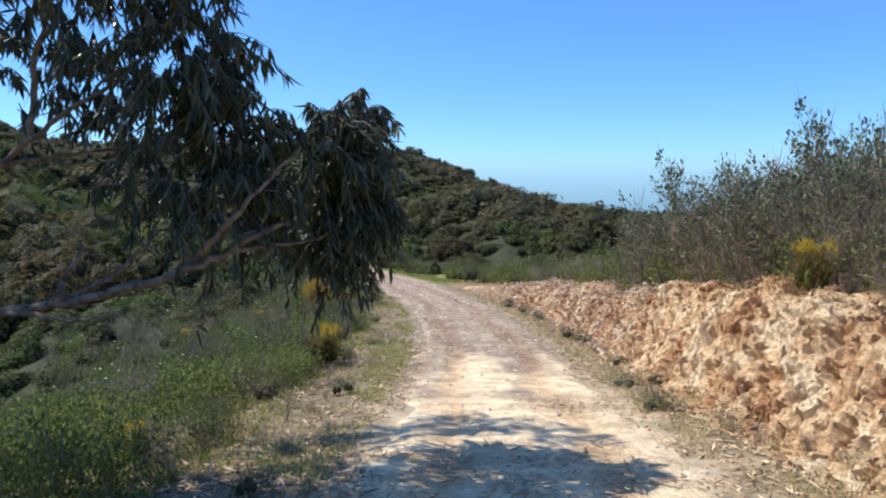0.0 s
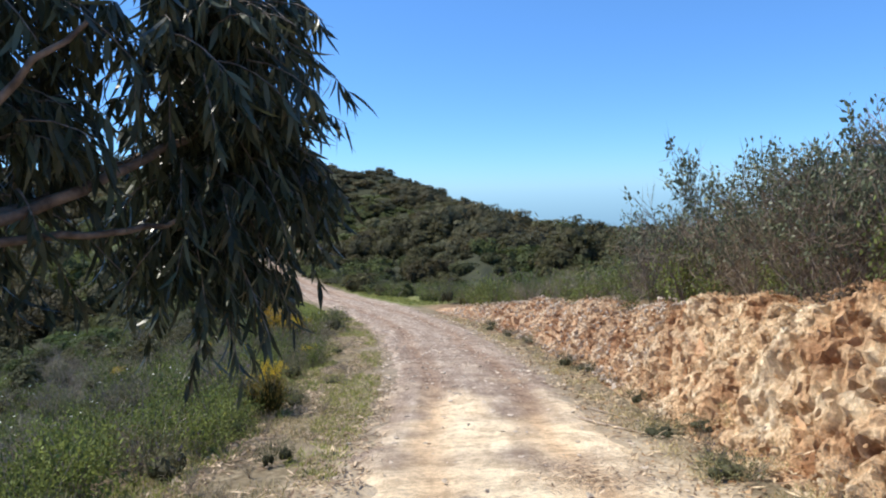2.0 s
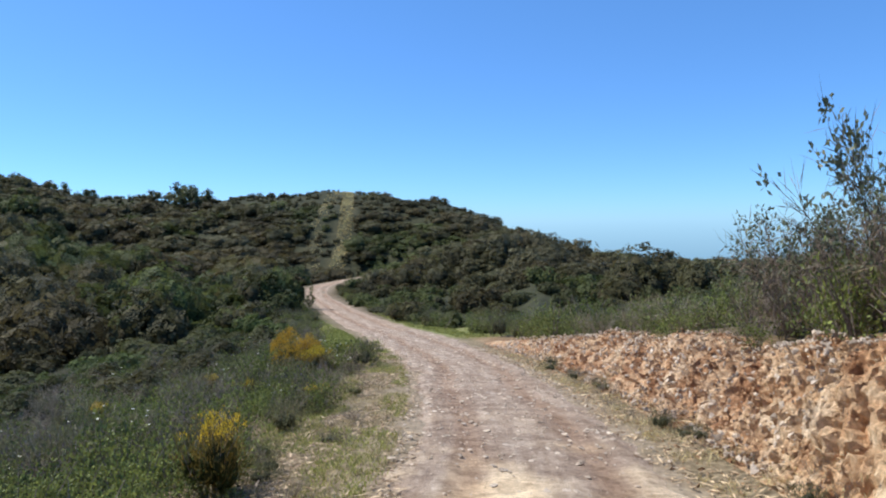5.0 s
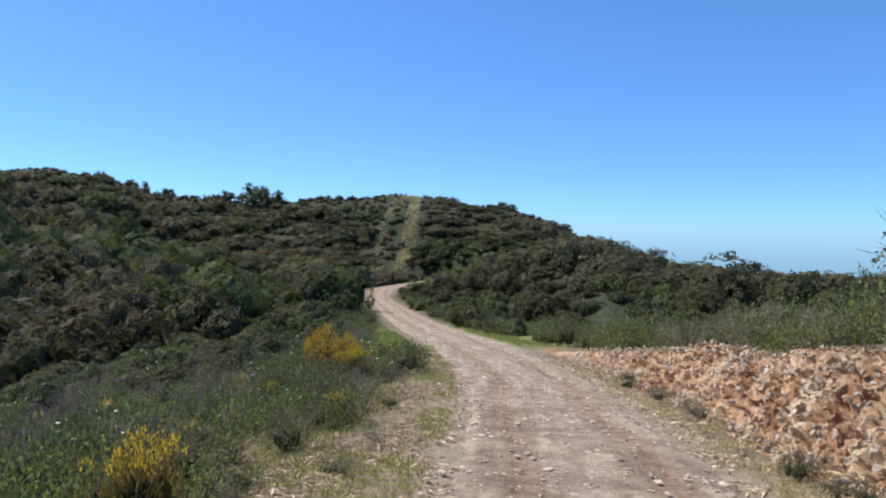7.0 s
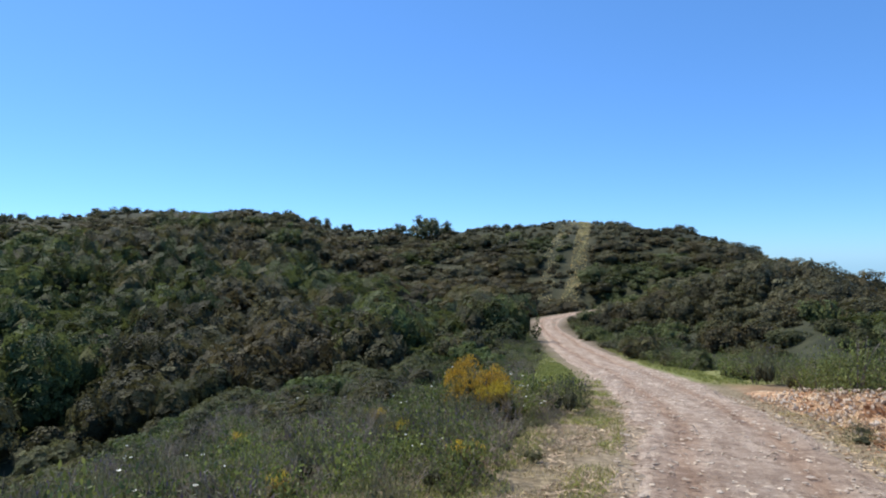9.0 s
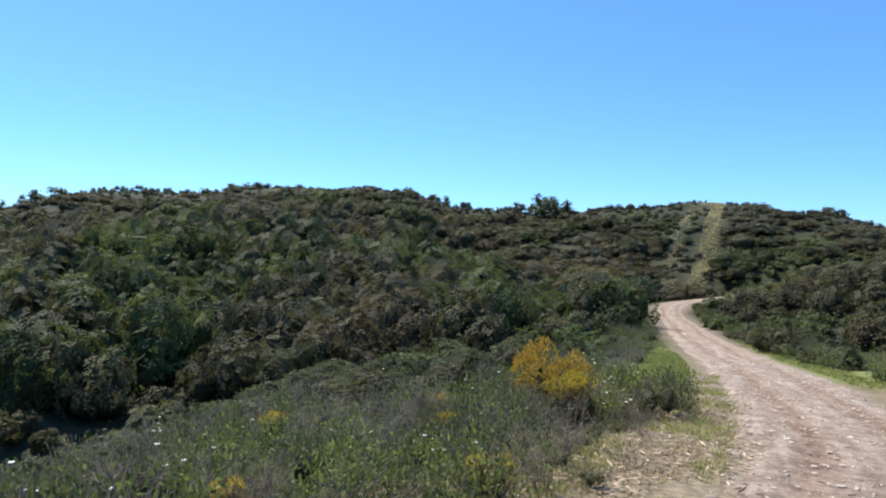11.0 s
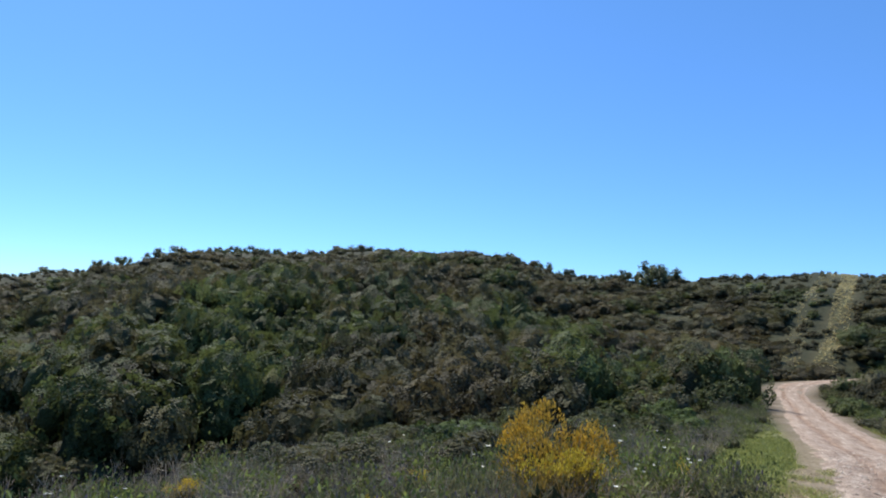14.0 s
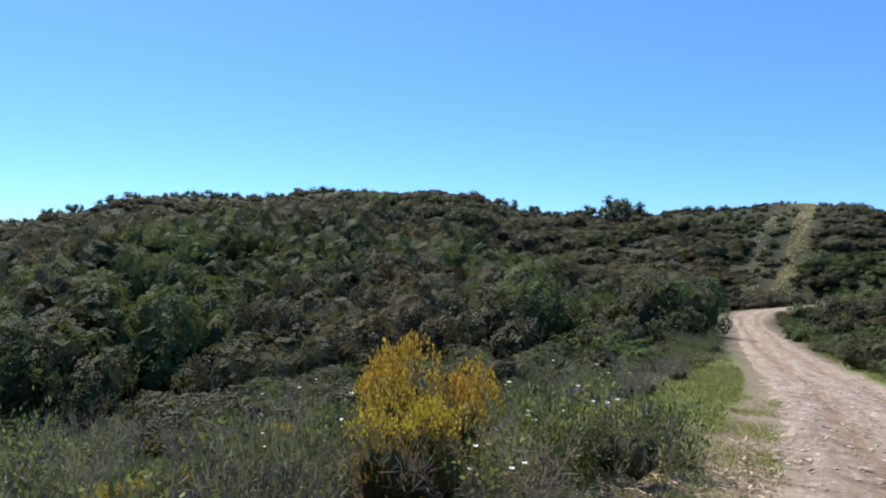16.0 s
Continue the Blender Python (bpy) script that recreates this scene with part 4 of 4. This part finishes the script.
def strip(n, lat_lo, lat_hi, y_lo, y_hi, seed, bias=1.0):
    """Spots on the ground beside the track."""
    r = np.random.default_rng(seed)
    y = y_lo + (y_hi - y_lo) * r.uniform(size=n) ** bias
    k = np.abs(LINE[None, :, 1] - y[:, None]).argmin(1)
    lat = r.uniform(lat_lo, lat_hi, n)
    x, y = LINE[k, 0] + lat * LINE_D[k, 1], LINE[k, 1] - lat * LINE_D[k, 0] + r.uniform(-0.2, 0.2, n)
    return np.stack([x, y, land(x, y)], 1)


s = strip(3800, -3.6, -1.65, 3, 34, 201)
s = s[wave(s[:, 0], s[:, 1], 2.2, 91) > -0.15]
tufts("dry_grass", s, 0.11, 6, M_STRAW, "short straw-coloured dry grass beside the track", "grass", 0.009, 0.7, 6)
s = strip(6000, -3.9, -1.7, 5, 36, 202)
s = s[wave(s[:, 0], s[:, 1], 1.7, 92) > -0.1]
tufts("verge_grass", s, 0.10, 7, M_GRASS, "short yellow-green grass beside the track", "grass", 0.010, 0.7, 7)
s = np.concatenate([strip(3800, -4.6, -2.5, 27, 47, 203), strip(1300, 2.1, 3.4, 36, 60, 204), strip(600, -3.6, -2.6, 47, 70, 205)])
tufts("green_grass", s, 0.12, 6, M_GRASS, "fresh green grass strip along the track", "grass", 0.022, 0.6, 8)
r = np.random.default_rng(206)
rad, az_off = r.uniform(90, 152, 1300), r.uniform(-1.2, 1.2, 1300)
az = np.radians(np.where(r.uniform(size=1300) < 0.7, np.interp(rad, BREAK[0], BREAK[1]), np.interp(rad, BREAK[0], BREAK[2])) + np.degrees(az_off / rad))
x, y = -rad * np.sin(az), 10 + rad * np.cos(az)
tufts("firebreak_grass", np.stack([x, y, land(x, y)], 1), 0.3, 5, M_STRAW, "pale mown grass of a firebreak climbing the hill", "grass", 0.09, 0.8, 9)


s = np.concatenate([strip(1100, -9, -3.0, 3, 30, 207), strip(700, -14, -6, 6, 30, 208)])
tufts("undergrowth", s, 0.15, 8, M_GREY, "low grey-green undergrowth between the bushes", "undergrowth", 0.014, 1.1, 10)
s = strip(1200, -9, -3.0, 3, 30, 209)
tufts("herb_layer", s, 0.2, 9, M_CISTUS, "low green herbs between the bushes", "undergrowth", 0.016, 0.9, 11)


def litter(name, spots, length, width, label, seed):
    """Fallen bark strips and leaves, lying flat."""
    r = np.random.default_rng(seed)
    n = len(spots)
    a = r.uniform(0, 2 * np.pi, n)
    al = unit(np.stack([np.cos(a), np.sin(a), r.normal(size=n) * 0.22 - FALL * np.sin(a)], 1))
    side = unit(np.cross(al, np.stack([r.normal(size=n) * 0.35, r.normal(size=n) * 0.35, np.ones(n)], 1)))
    h = Heap()
    leaves(h, spots + (0, 0, 0.025), al, side, length * r.uniform(0.4, 1.5, n), width * r.uniform(0.6, 1.4, n), r.uniform(0.6, 1.3, (n, 1)) * np.ones((1, 3)))
    return tagged(new(name, h.mesh(name, [M_LITTER])), label, "litter", kind="stuff")


s = strip(13000, -3.4, -1.35, 2.5, 30, 211, 1.3)
litter("leaf_litter", s[wave(s[:, 0], s[:, 1], 1.8, 93) > -0.35], 0.13, 0.022, "brown fallen leaves and bark strips beside the track", 212)
s = strip(7000, 1.35, 2.75, 3, 30, 213, 1.2)
litter("bark_litter", s[wave(s[:, 0], s[:, 1], 1.5, 94) > -0.3], 0.14, 0.02, "fallen bark and dry twigs at the foot of the bank", 214)
s = strip(3200, -1.7, 1.2, 2.2, 6.4, 218)
s = s[wave(s[:, 0], s[:, 1], 0.9, 96) > -0.2]
s[:, 2] += 0.035
litter("fallen_leaves", s, 0.11, 0.018, "fallen eucalyptus leaves lying on the track", 219)
r = np.random.default_rng(215)
s = np.stack([1.55 + 0.3 * r.normal(size=420), 8.6 + 0.28 * r.normal(size=420)], 1)
litter("litter_patch", np.c_[s, land(s[:, 0], s[:, 1]) + 0.045], 0.1, 0.014, "small heap of dry leaves on the track", 216)


def stick(pts, radius, label):
    h = Heap()
    tube(h, pts, np.linspace(radius, radius * 0.6, len(pts)), 6)
    ob = new("stick", h.mesh("stick", [M_STICK], True))
    return tagged(ob, label, "stick")


def on_ground(x, y, up=0.02):
    return (x, y, float(land(np.array([x]), np.array([y]))[0]) + up)


stick([on_ground(*p) for p in ((2.25, 11.95), (2.42, 11.4), (2.62, 10.95), (2.9, 10.25))], 0.022, "long dry stick lying along the track's edge")
stick([on_ground(*p) for p in ((2.6, 12.4), (2.9, 11.6), (3.1, 11.0))], 0.014, "thin dry stick at the foot of the bank")
stick([on_ground(*p) for p in ((0.4, 25.3), (0.8, 24.9), (1.3, 24.6))], 0.02, "pale stick lying on the track")
stick([on_ground(*p) for p in ((-2.0, 17.4), (-1.7, 17.6), (-1.3, 17.5))], 0.015, "dry stick on the grassy verge")


# ---- the rocky bank ----
ROCKS = rocks(14, 301)
FLAT = rocks(8, 302, 0.4)


def rock_heap(spots, sizes, kinds, seed, flat=False):
    r = np.random.default_rng(seed)
    h = Heap()
    pick, rot = r.integers(0, len(kinds), len(spots)), turns(len(spots), r)
    if flat:
        a = r.uniform(0, 6.28, len(spots))
        rot = np.zeros_like(rot)
        rot[:, 0, 0] = rot[:, 1, 1] = np.cos(a)
        rot[:, 0, 1], rot[:, 1, 0], rot[:, 2, 2] = -np.sin(a), np.sin(a), 0.6
    for p, s, k, m in zip(spots, sizes, pick, rot):
        v, f = kinds[k]
        h.add((v * s) @ m.T + p, f)
    return h


def bank_spots(n, lo, hi, seed):
    r = np.random.default_rng(seed)
    y = lo + (hi - lo) * r.uniform(size=n) ** 1.15
    k = np.abs(LINE[None, :, 1] - y[:, None]).argmin(1)
    lat = r.uniform(2.35, 3.75, n)
    x = LINE[k, 0] + lat
    return np.stack([x, y, land(x, y)], 1)


def build_bank():
    bank = thing("rock_bank", on_ground(3.9, 14, -0.2), "cut bank of crumbling orange and ochre rock beside the track", "rock bank", kind="structure")
    at = Vector(bank.location)
    r = np.random.default_rng(311)
    s = bank_spots(8000, 3.5, 33, 312)
    keep = r.uniform(size=len(s)) < np.clip(bank_height(s[:, 1]) / 0.8, 0.1, 1)
    s = s[keep]
    h = rock_heap(s - np.array(at) + (-0.07, 0, 0.055), 0.007 + 0.03 * r.uniform(size=len(s)) ** 2.8, ROCKS, 313)
    part("rubble", h, M_ROCK, bank, "loose angular ochre rubble", kind="stuff")
    s = bank_spots(1500, 13.5, 32, 315)
    h = rock_heap(s - np.array(at) + (-0.08, 0, 0.07), 0.02 + 0.06 * r.uniform(size=len(s)) ** 2.2, ROCKS, 316)
    part("fallen_rock", h, M_STONE, bank, "pale angular fallen rock", kind="stuff")
    # the broken face behind the loose rock
    ys, vs = np.concatenate([np.arange(3.0, 14.0, 0.026), np.arange(14.0, 19.0, 0.04), np.arange(19.0, 34.0, 0.07)]), np.linspace(2.2, 4.0, 72)
    gx, gy = np.meshgrid(vs, ys)
    gx = gx + LINE[np.abs(LINE[None, :, 1] - ys[:, None]).argmin(1), 0][:, None]
    gz = land(gx, gy)
    out = np.zeros_like(gx)
    fade = (step((gx - gx[:, :1]) / 0.3) * step((gx[:, -1:] - gx) / 0.4) * step(bank_height(gy) / 0.7)).ravel()
    for i, (a, b, c) in enumerate(zip(gx.ravel(), gy.ravel(), gz.ravel())):
        if fade[i] > 0:
            p = Vector((a, b, c))
            q = p + 0.06 * noise.noise_vector(p * 5)
            lump = math.sqrt(max(0.0, 1 - (noise.voronoi(q * 5.5)[0][0] / 0.72) ** 2))
            knob = math.sqrt(max(0.0, 1 - (noise.voronoi(q * 14.5)[0][0] / 0.72) ** 2))
            out.flat[i] = fade[i] * (0.018 * lump + 0.045 * knob + 0.01 + 0.16 * noise.noise(p * 1.4) + 0.10 * noise.noise(p * 3.3) + 0.05 * noise.noise(p * 14) + 0.05 * noise.noise(p * 26)
                                        - 0.40 * max(0.0, noise.noise(p * 4.6 + Vector((7, 3, 1))) - 0.16) - 1.05 * max(0.0, noise.noise(p * 8.5 + Vector((2, 9, 4))) - 0.2))
    gx, gz = gx - 0.75 * out, gz + 0.5 * out + 0.015 * fade.reshape(gx.shape) - 0.03
    i = (np.arange(len(ys) - 1)[:, None] * len(vs) + np.arange(len(vs) - 1)[None]).ravel()
    h = Heap().add(np.stack([gx, gy, gz], -1).reshape(-1, 3) - np.array(at), np.stack([i, i + 1, i + len(vs) + 1, i + len(vs)], 1))
    part("rock_face", h, M_FACE, bank, "broken orange rock face")
    meshes = []
    for v, f in ROCKS:
        meshes.append(Heap().add(v, f).mesh("rock", [M_ROCK]))
    s = bank_spots(300, 4.0, 24, 314)
    for p in s:
        o = new("rock", random.choice(meshes))
        o.parent = bank
        e = random.uniform(0.022, 0.062)
        o.matrix_basis = pose(*(Vector(p) - at + Vector((-0.07, 0, 0.05))), random.uniform(0, 360), random.uniform(0, 360), random.uniform(0, 360)) @ Matrix.Diagonal((e, e * random.uniform(0.7, 1.1), e, 1))


build_bank()


s = strip(2600, 1.7, 2.7, 4, 28, 217, 1.1)
s = s[wave(s[:, 0], s[:, 1], 1.6, 95) > -0.1]
tufts("bank_foot_grass", s, 0.13, 6, M_STRAW, "dry tufts of grass along the foot of the bank", "grass", 0.007, 0.8, 12)


def build_stones():
    r = np.random.default_rng(321)
    s = strip(8500, -1.75, 1.7, 3, 44, 322, 1.0)
    s = s[(s[:, 1] > 14) | (r.uniform(size=len(s)) < 0.25)]
    s[:, 2] += 0.05
    h = rock_heap(s, 0.009 + 0.062 * r.uniform(size=len(s)) ** 4.5, FLAT, 323, True)
    tagged(new("loose_stones", h.mesh("loose_stones", [M_STONE])), "loose pale stones scattered over the dirt track", "stones", kind="stuff")
    s = strip(2600, 1.5, 2.7, 3, 32, 324, 1.2)
    h = rock_heap(s, 0.012 + 0.05 * r.uniform(size=len(s)) ** 3, FLAT, 325)
    tagged(new("bank_scree", h.mesh("bank_scree", [M_ROCK])), "small fallen stones at the foot of the bank", "stones", kind="stuff")


build_stones()


# ---- eucalyptus ----
def sickle(heap, at, down, side, length, width, bend, tint):
    """Hanging curved leaves, four segments each."""
    n = len(at)
    t = np.array([0, 0.22, 0.5, 0.78, 1.0])
    w = np.array([0.12, 0.85, 1.0, 0.6, 0.03])
    q = np.cross(down, side)
    mid = at[:, None] + down[:, None] * (t[None, :, None] * length[:, None, None]) + side[:, None] * (bend[:, None] * length[:, None] * (t**2)[None])[..., None]
    off = q[:, None] * (w[None] * width[:, None] * 0.5)[..., None]
    v = np.stack([mid - off, mid + off], 2).reshape(-1, 3)
    k = (np.arange(n)[:, None] * 10 + np.arange(4)[None] * 2).ravel()
    heap.add(v, np.stack([k, k + 1, k + 3, k + 2], 1), np.repeat(tint, 10, 0))


def eucalyptus():
    r = np.random.default_rng(401)
    foot = on_ground(-7.2, 6.8, -0.1)
    tree = thing("eucalyptus_tree", foot, "eucalyptus with drooping sickle leaves, a low branch reaching over the track", "tree")
    o = np.array(foot)
    h = Heap()
    tube(h, np.array([(-7.2, 6.8, foot[2]), (-7.15, 6.8, -2.2), (-7.0, 6.7, -0.9), (-6.7, 6.6, 0.6), (-6.5, 6.5, 2.4), (-6.3, 6.5, 4.6), (-6.2, 6.4, 7.0)]) - o, [0.26, 0.22, 0.19, 0.17, 0.13, 0.09, 0.03], 10)
    part("trunk", h, M_BARK, tree, smooth=True)
    # limbs: way points and thickness
    limbs = [([(-7.1, 6.75, -1.7), (-5.3, 6.1, -1.5), (-3.9, 5.45, -1.22), (-3.1, 5.25, -1.08), (-2.2, 5.05, -0.86), (-1.7, 5.15, -0.65), (-1.25, 5.6, -0.4), (-0.95, 6.2, -0.1)], 0.058),
             ([(-3.1, 5.25, -1.08), (-2.95, 5.3, -0.75), (-2.85, 5.35, -0.5)], 0.03),
             ([(-3.1, 5.25, -1.08), (-2.6, 5.2, -0.85), (-2.35, 5.3, -0.6), (-2.2, 5.4, -0.45)], 0.025),
             ([(-3.6, 5.35, -1.15), (-2.9, 5.1, -1.17), (-2.5, 5.0, -1.1)], 0.025),
             ([(-1.95, 5.1, -0.75), (-1.5, 5.0, -0.3), (-1.1, 5.2, 0.15)], 0.03),
             ([(-1.7, 5.15, -0.65), (-1.2, 5.6, -0.6), (-0.8, 6.1, -0.55)], 0.022),
             ([(-1.6, 5.2, -0.6), (-1.3, 5.9, -0.3), (-0.9, 6.5, -0.1)], 0.022),
             ([(-6.9, 6.7, -0.9), (-5.2, 6.0, -0.3), (-3.7, 5.5, 0.0), (-3.0, 5.4, 0.42), (-2.4, 5.3, 0.75), (-1.9, 5.1, 1.25)], 0.034),
             ([(-3.7, 5.5, 0.0), (-3.2, 5.6, 0.1), (-2.5, 5.5, 0.18), (-1.9, 5.4, 0.3)], 0.025),
             ([(-3.3, 5.45, 0.25), (-3.2, 5.4, 0.8), (-2.9, 5.3, 1.6), (-2.6, 5.2, 2.3)], 0.03),
             ([(-6.3, 6.5, 3.2), (-6.1, 7.6, 3.5), (-5.4, 8.8, 3.8), (-4.4, 9.0, 4.1)], 0.05),
             ([(-6.6, 6.55, 1.2), (-5.0, 5.9, 1.4), (-3.6, 5.3, 1.9), (-2.6, 4.9, 2.3), (-1.9, 4.7, 2.6)], 0.055)]
    for pts, thick in limbs:
        p = smooth_line(np.array(pts) - o, 6)
        p[1:-1] += r.normal(size=(len(p) - 2, 3)) * 0.012
        h = Heap()
        tube(h, p, np.linspace(thick, thick * 0.3, len(p)), 7)
        part("limb", h, M_BARK, tree, smooth=True)
    # clumps of foliage: centre, radii, sprays; the high last ones are added unseen, to cast shade
    clumps = [((-1.0, 6.35, -0.35), (0.36, 0.4, 0.5), 150), ((-0.85, 6.5, -0.2), (0.22, 0.28, 0.36), 65), ((-1.25, 6.6, -0.8), (0.34, 0.4, 0.36), 80), ((-1.05, 5.9, 0.2), (0.3, 0.3, 0.3), 60), ((-0.85, 6.3, 0.42), (0.26, 0.3, 0.22), 60),
              ((-2.0, 5.3, 0.9), (0.5, 0.45, 0.6), 80), ((-2.6, 5.3, 1.5), (0.8, 0.6, 0.7), 62), ((-2.2, 5.2, 2.1), (0.6, 0.5, 0.6), 60), ((-3.3, 5.5, 1.0), (0.7, 0.5, 0.8), 26),
              ((-2.3, 5.5, 0.35), (0.5, 0.35, 0.3), 40), ((-3.3, 6.5, 0.9), (0.5, 0.4, 0.4), 45), ((-3.9, 6.7, 1.6), (0.6, 0.5, 0.4), 28), ((-1.8, 5.45, 0.4), (0.36, 0.3, 0.4), 48), ((-1.6, 5.7, 0.0), (0.3, 0.25, 0.3), 26), ((-4.9, 6.3, 1.5), (0.9, 0.7, 0.7), 80), ((-3.6, 5.3, 2.3), (1.0, 0.7, 0.7), 46), ((-5.6, 6.0, 3.6), (1.6, 1.3, 1.3), 90), ((-6.2, 6.4, 6.2), (1.4, 1.3, 1.2), 40),
              ((-3.4, 5.0, 3.6), (1.2, 1.0, 0.8), 60), ((-2.4, 4.9, 3.1), (0.7, 0.7, 0.5), 50),
              # from (-8.4, 6.6, 4.2) on: unseen clumps, placed to shade slope and track
              ((-1.75, 5.45, -0.2), (0.35, 0.3, 0.4), 60), ((-2.3, 5.5, -0.1), (0.4, 0.3, 0.35), 18), ((-8.4, 6.6, 4.2), (1.4, 1.2, 0.9), 100), ((-7.4, 5.6, 4.4), (1.2, 1.0, 0.8), 80), ((-5.2, 9.3, 4.0), (0.8, 0.5, 0.4), 60), ((-6.3, 9.0, 4.3), (0.9, 0.5, 0.4), 50), ((-4.2, 8.7, 4.1), (0.7, 0.4, 0.4), 36), ((-6.6, 8.3, 3.6), (0.8, 0.6, 0.4), 50)]
    twig, leaf = Heap(), Heap()
    for mid, rad, sprays in clumps:
        for _ in range(sprays):
            d = unit(r.normal(size=3))
            base = np.array(mid) + d * rad * r.uniform(0.2, 0.9) - o
            out = unit(d + (0.3, 0.1, 0.35) + 0.5 * r.normal(size=3))
            L = r.uniform(0.25, 0.5)
            t = np.linspace(0, 1, 5)[:, None]
            pts = base + out * L * t + np.array([0, 0, -0.32]) * L * t**2 * 1.8
            tube(twig, pts, np.linspace(0.006, 0.002, 5), 3)
            m = 22
            at = base + (out * L * (q := r.uniform(0.1, 1, (m, 1))) + np.array([0, 0, -0.32]) * L * q**2 * 1.8)
            down = unit(np.array([0, 0, -1.0]) + 0.27 * r.normal(size=(m, 3)) + 0.2 * out)
            side = unit(np.cross(down, r.normal(size=(m, 3))))
            sickle(leaf, at, down, side, r.uniform(0.11, 0.2, m), r.uniform(0.018, 0.03, m), r.uniform(-0.75, 0.75, m), r.uniform(0.75, 1.3, (m, 1)) * np.ones((1, 3)))
    part("twigwork", twig, M_TWIG, tree, kind="stuff")
    part("foliage", leaf, M_EUC, tree, "dark drooping sickle-shaped leaves", kind="stuff")


eucalyptus()


# ---- oaks along the skyline ----
def oak(seed, open_crown):
    """Evergreen oak: short trunk, spreading limbs, a crown of leafy lobes with gaps of sky."""
    r = np.random.default_rng(seed)
    tree = thing("oak_tree", (0, 0, 0), "small dark evergreen oak standing out on the skyline", "tree", "skyline oaks")
    h, crown = Heap(), Heap()
    bv, bf = ball()
    low = 0.25 if open_crown else 0.12
    tube(h, [(0, 0, -0.2), (0.03, 0.02, 0.2), (0.0, 0.02, 0.5)], [0.055, 0.045, 0.03], 6)
    for k in range(11 if open_crown else 17):
        a, d = k * 2.4 + r.uniform(-0.5, 0.5), 0.78 * math.sqrt(r.uniform(0.03, 1))
        c = np.array([d * math.cos(a), d * math.sin(a), r.uniform(low, 0.9) * (1 - 0.28 * d)])
        s = r.uniform(0.13, 0.25)
        tube(h, [(0.01, 0.01, r.uniform(0.15, 0.4)), c * (0.55, 0.55, 0.75), c], [0.022, 0.014, 0.006], 4)
        # each lobe's core is tinted about half as bright, as painted crown shade
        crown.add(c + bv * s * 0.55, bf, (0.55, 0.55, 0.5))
        n = unit(r.normal(size=(75, 3)) + (0, 0, 0.3))
        face = unit(n + 0.6 * r.normal(size=n.shape))
        al = unit(np.cross(face, r.normal(size=n.shape)))
        leaves(crown, c + n * s * r.uniform(0.6, 1.15, (75, 1)), al, np.cross(face, al), 0.10, 0.07, r.uniform(0.8, 1.2, (75, 1)) * np.ones((1, 3)))
    part("trunk", h, M_TWIG, tree)
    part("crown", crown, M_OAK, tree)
    return tree


KINDS["oak"] = [lambda: oak(501, True), lambda: oak(502, False), lambda: oak(503, True), lambda: oak(504, False)]
# degrees to the left from (0, 14), distance, half width, height
OAKS = [(33.3, 196, 4.3, 4.7), (31.2, 190, 3.7, 4.7), (30.5, 188, 2.0, 2.2), (26.3, 172, 4.1, 2.8), (24.4, 150, 5.1, 6.2), (23.4, 146, 4.5, 5.0), (23.9, 158, 4.8, 5.8), (17.0, 127, 3.3, 2.8),
        (49.6, 180, 5.7, 3.8), (48.4, 181, 4.5, 4.3), (47.4, 182, 4.1, 3.6), (45.2, 184, 4.3, 3.8), (44.0, 185, 2.8, 2.6), (50.6, 180, 2.3, 2.2), (55.5, 180, 2.8, 2.6), (56.9, 181, 2.5, 3.4), (58.0, 181, 2.8, 3.6), (59.3, 182, 3.3, 3.6), (60.3, 182, 2.8, 2.8),
        (63.3, 182, 5.3, 4.1), (64.5, 183, 4.1, 3.8), (66.7, 183, 2.5, 3.8), (68.2, 184, 3.3, 3.4), (71.5, 188, 5.1, 3.0), (75, 192, 6.4, 3.0), (-8.4, 101, 3.7, 3.5), (-9.8, 100, 3.3, 2.7), (-12.0, 99, 3.1, 2.2), (-4.4, 112, 2.0, 2.0), (-14.0, 97, 2.8, 1.9), (-6.2, 108, 2.0, 1.6)]
plant("oak", [(-d * math.sin(radians(a)), 14 + d * math.cos(radians(a)), w, t) for a, d, w, t in OAKS])
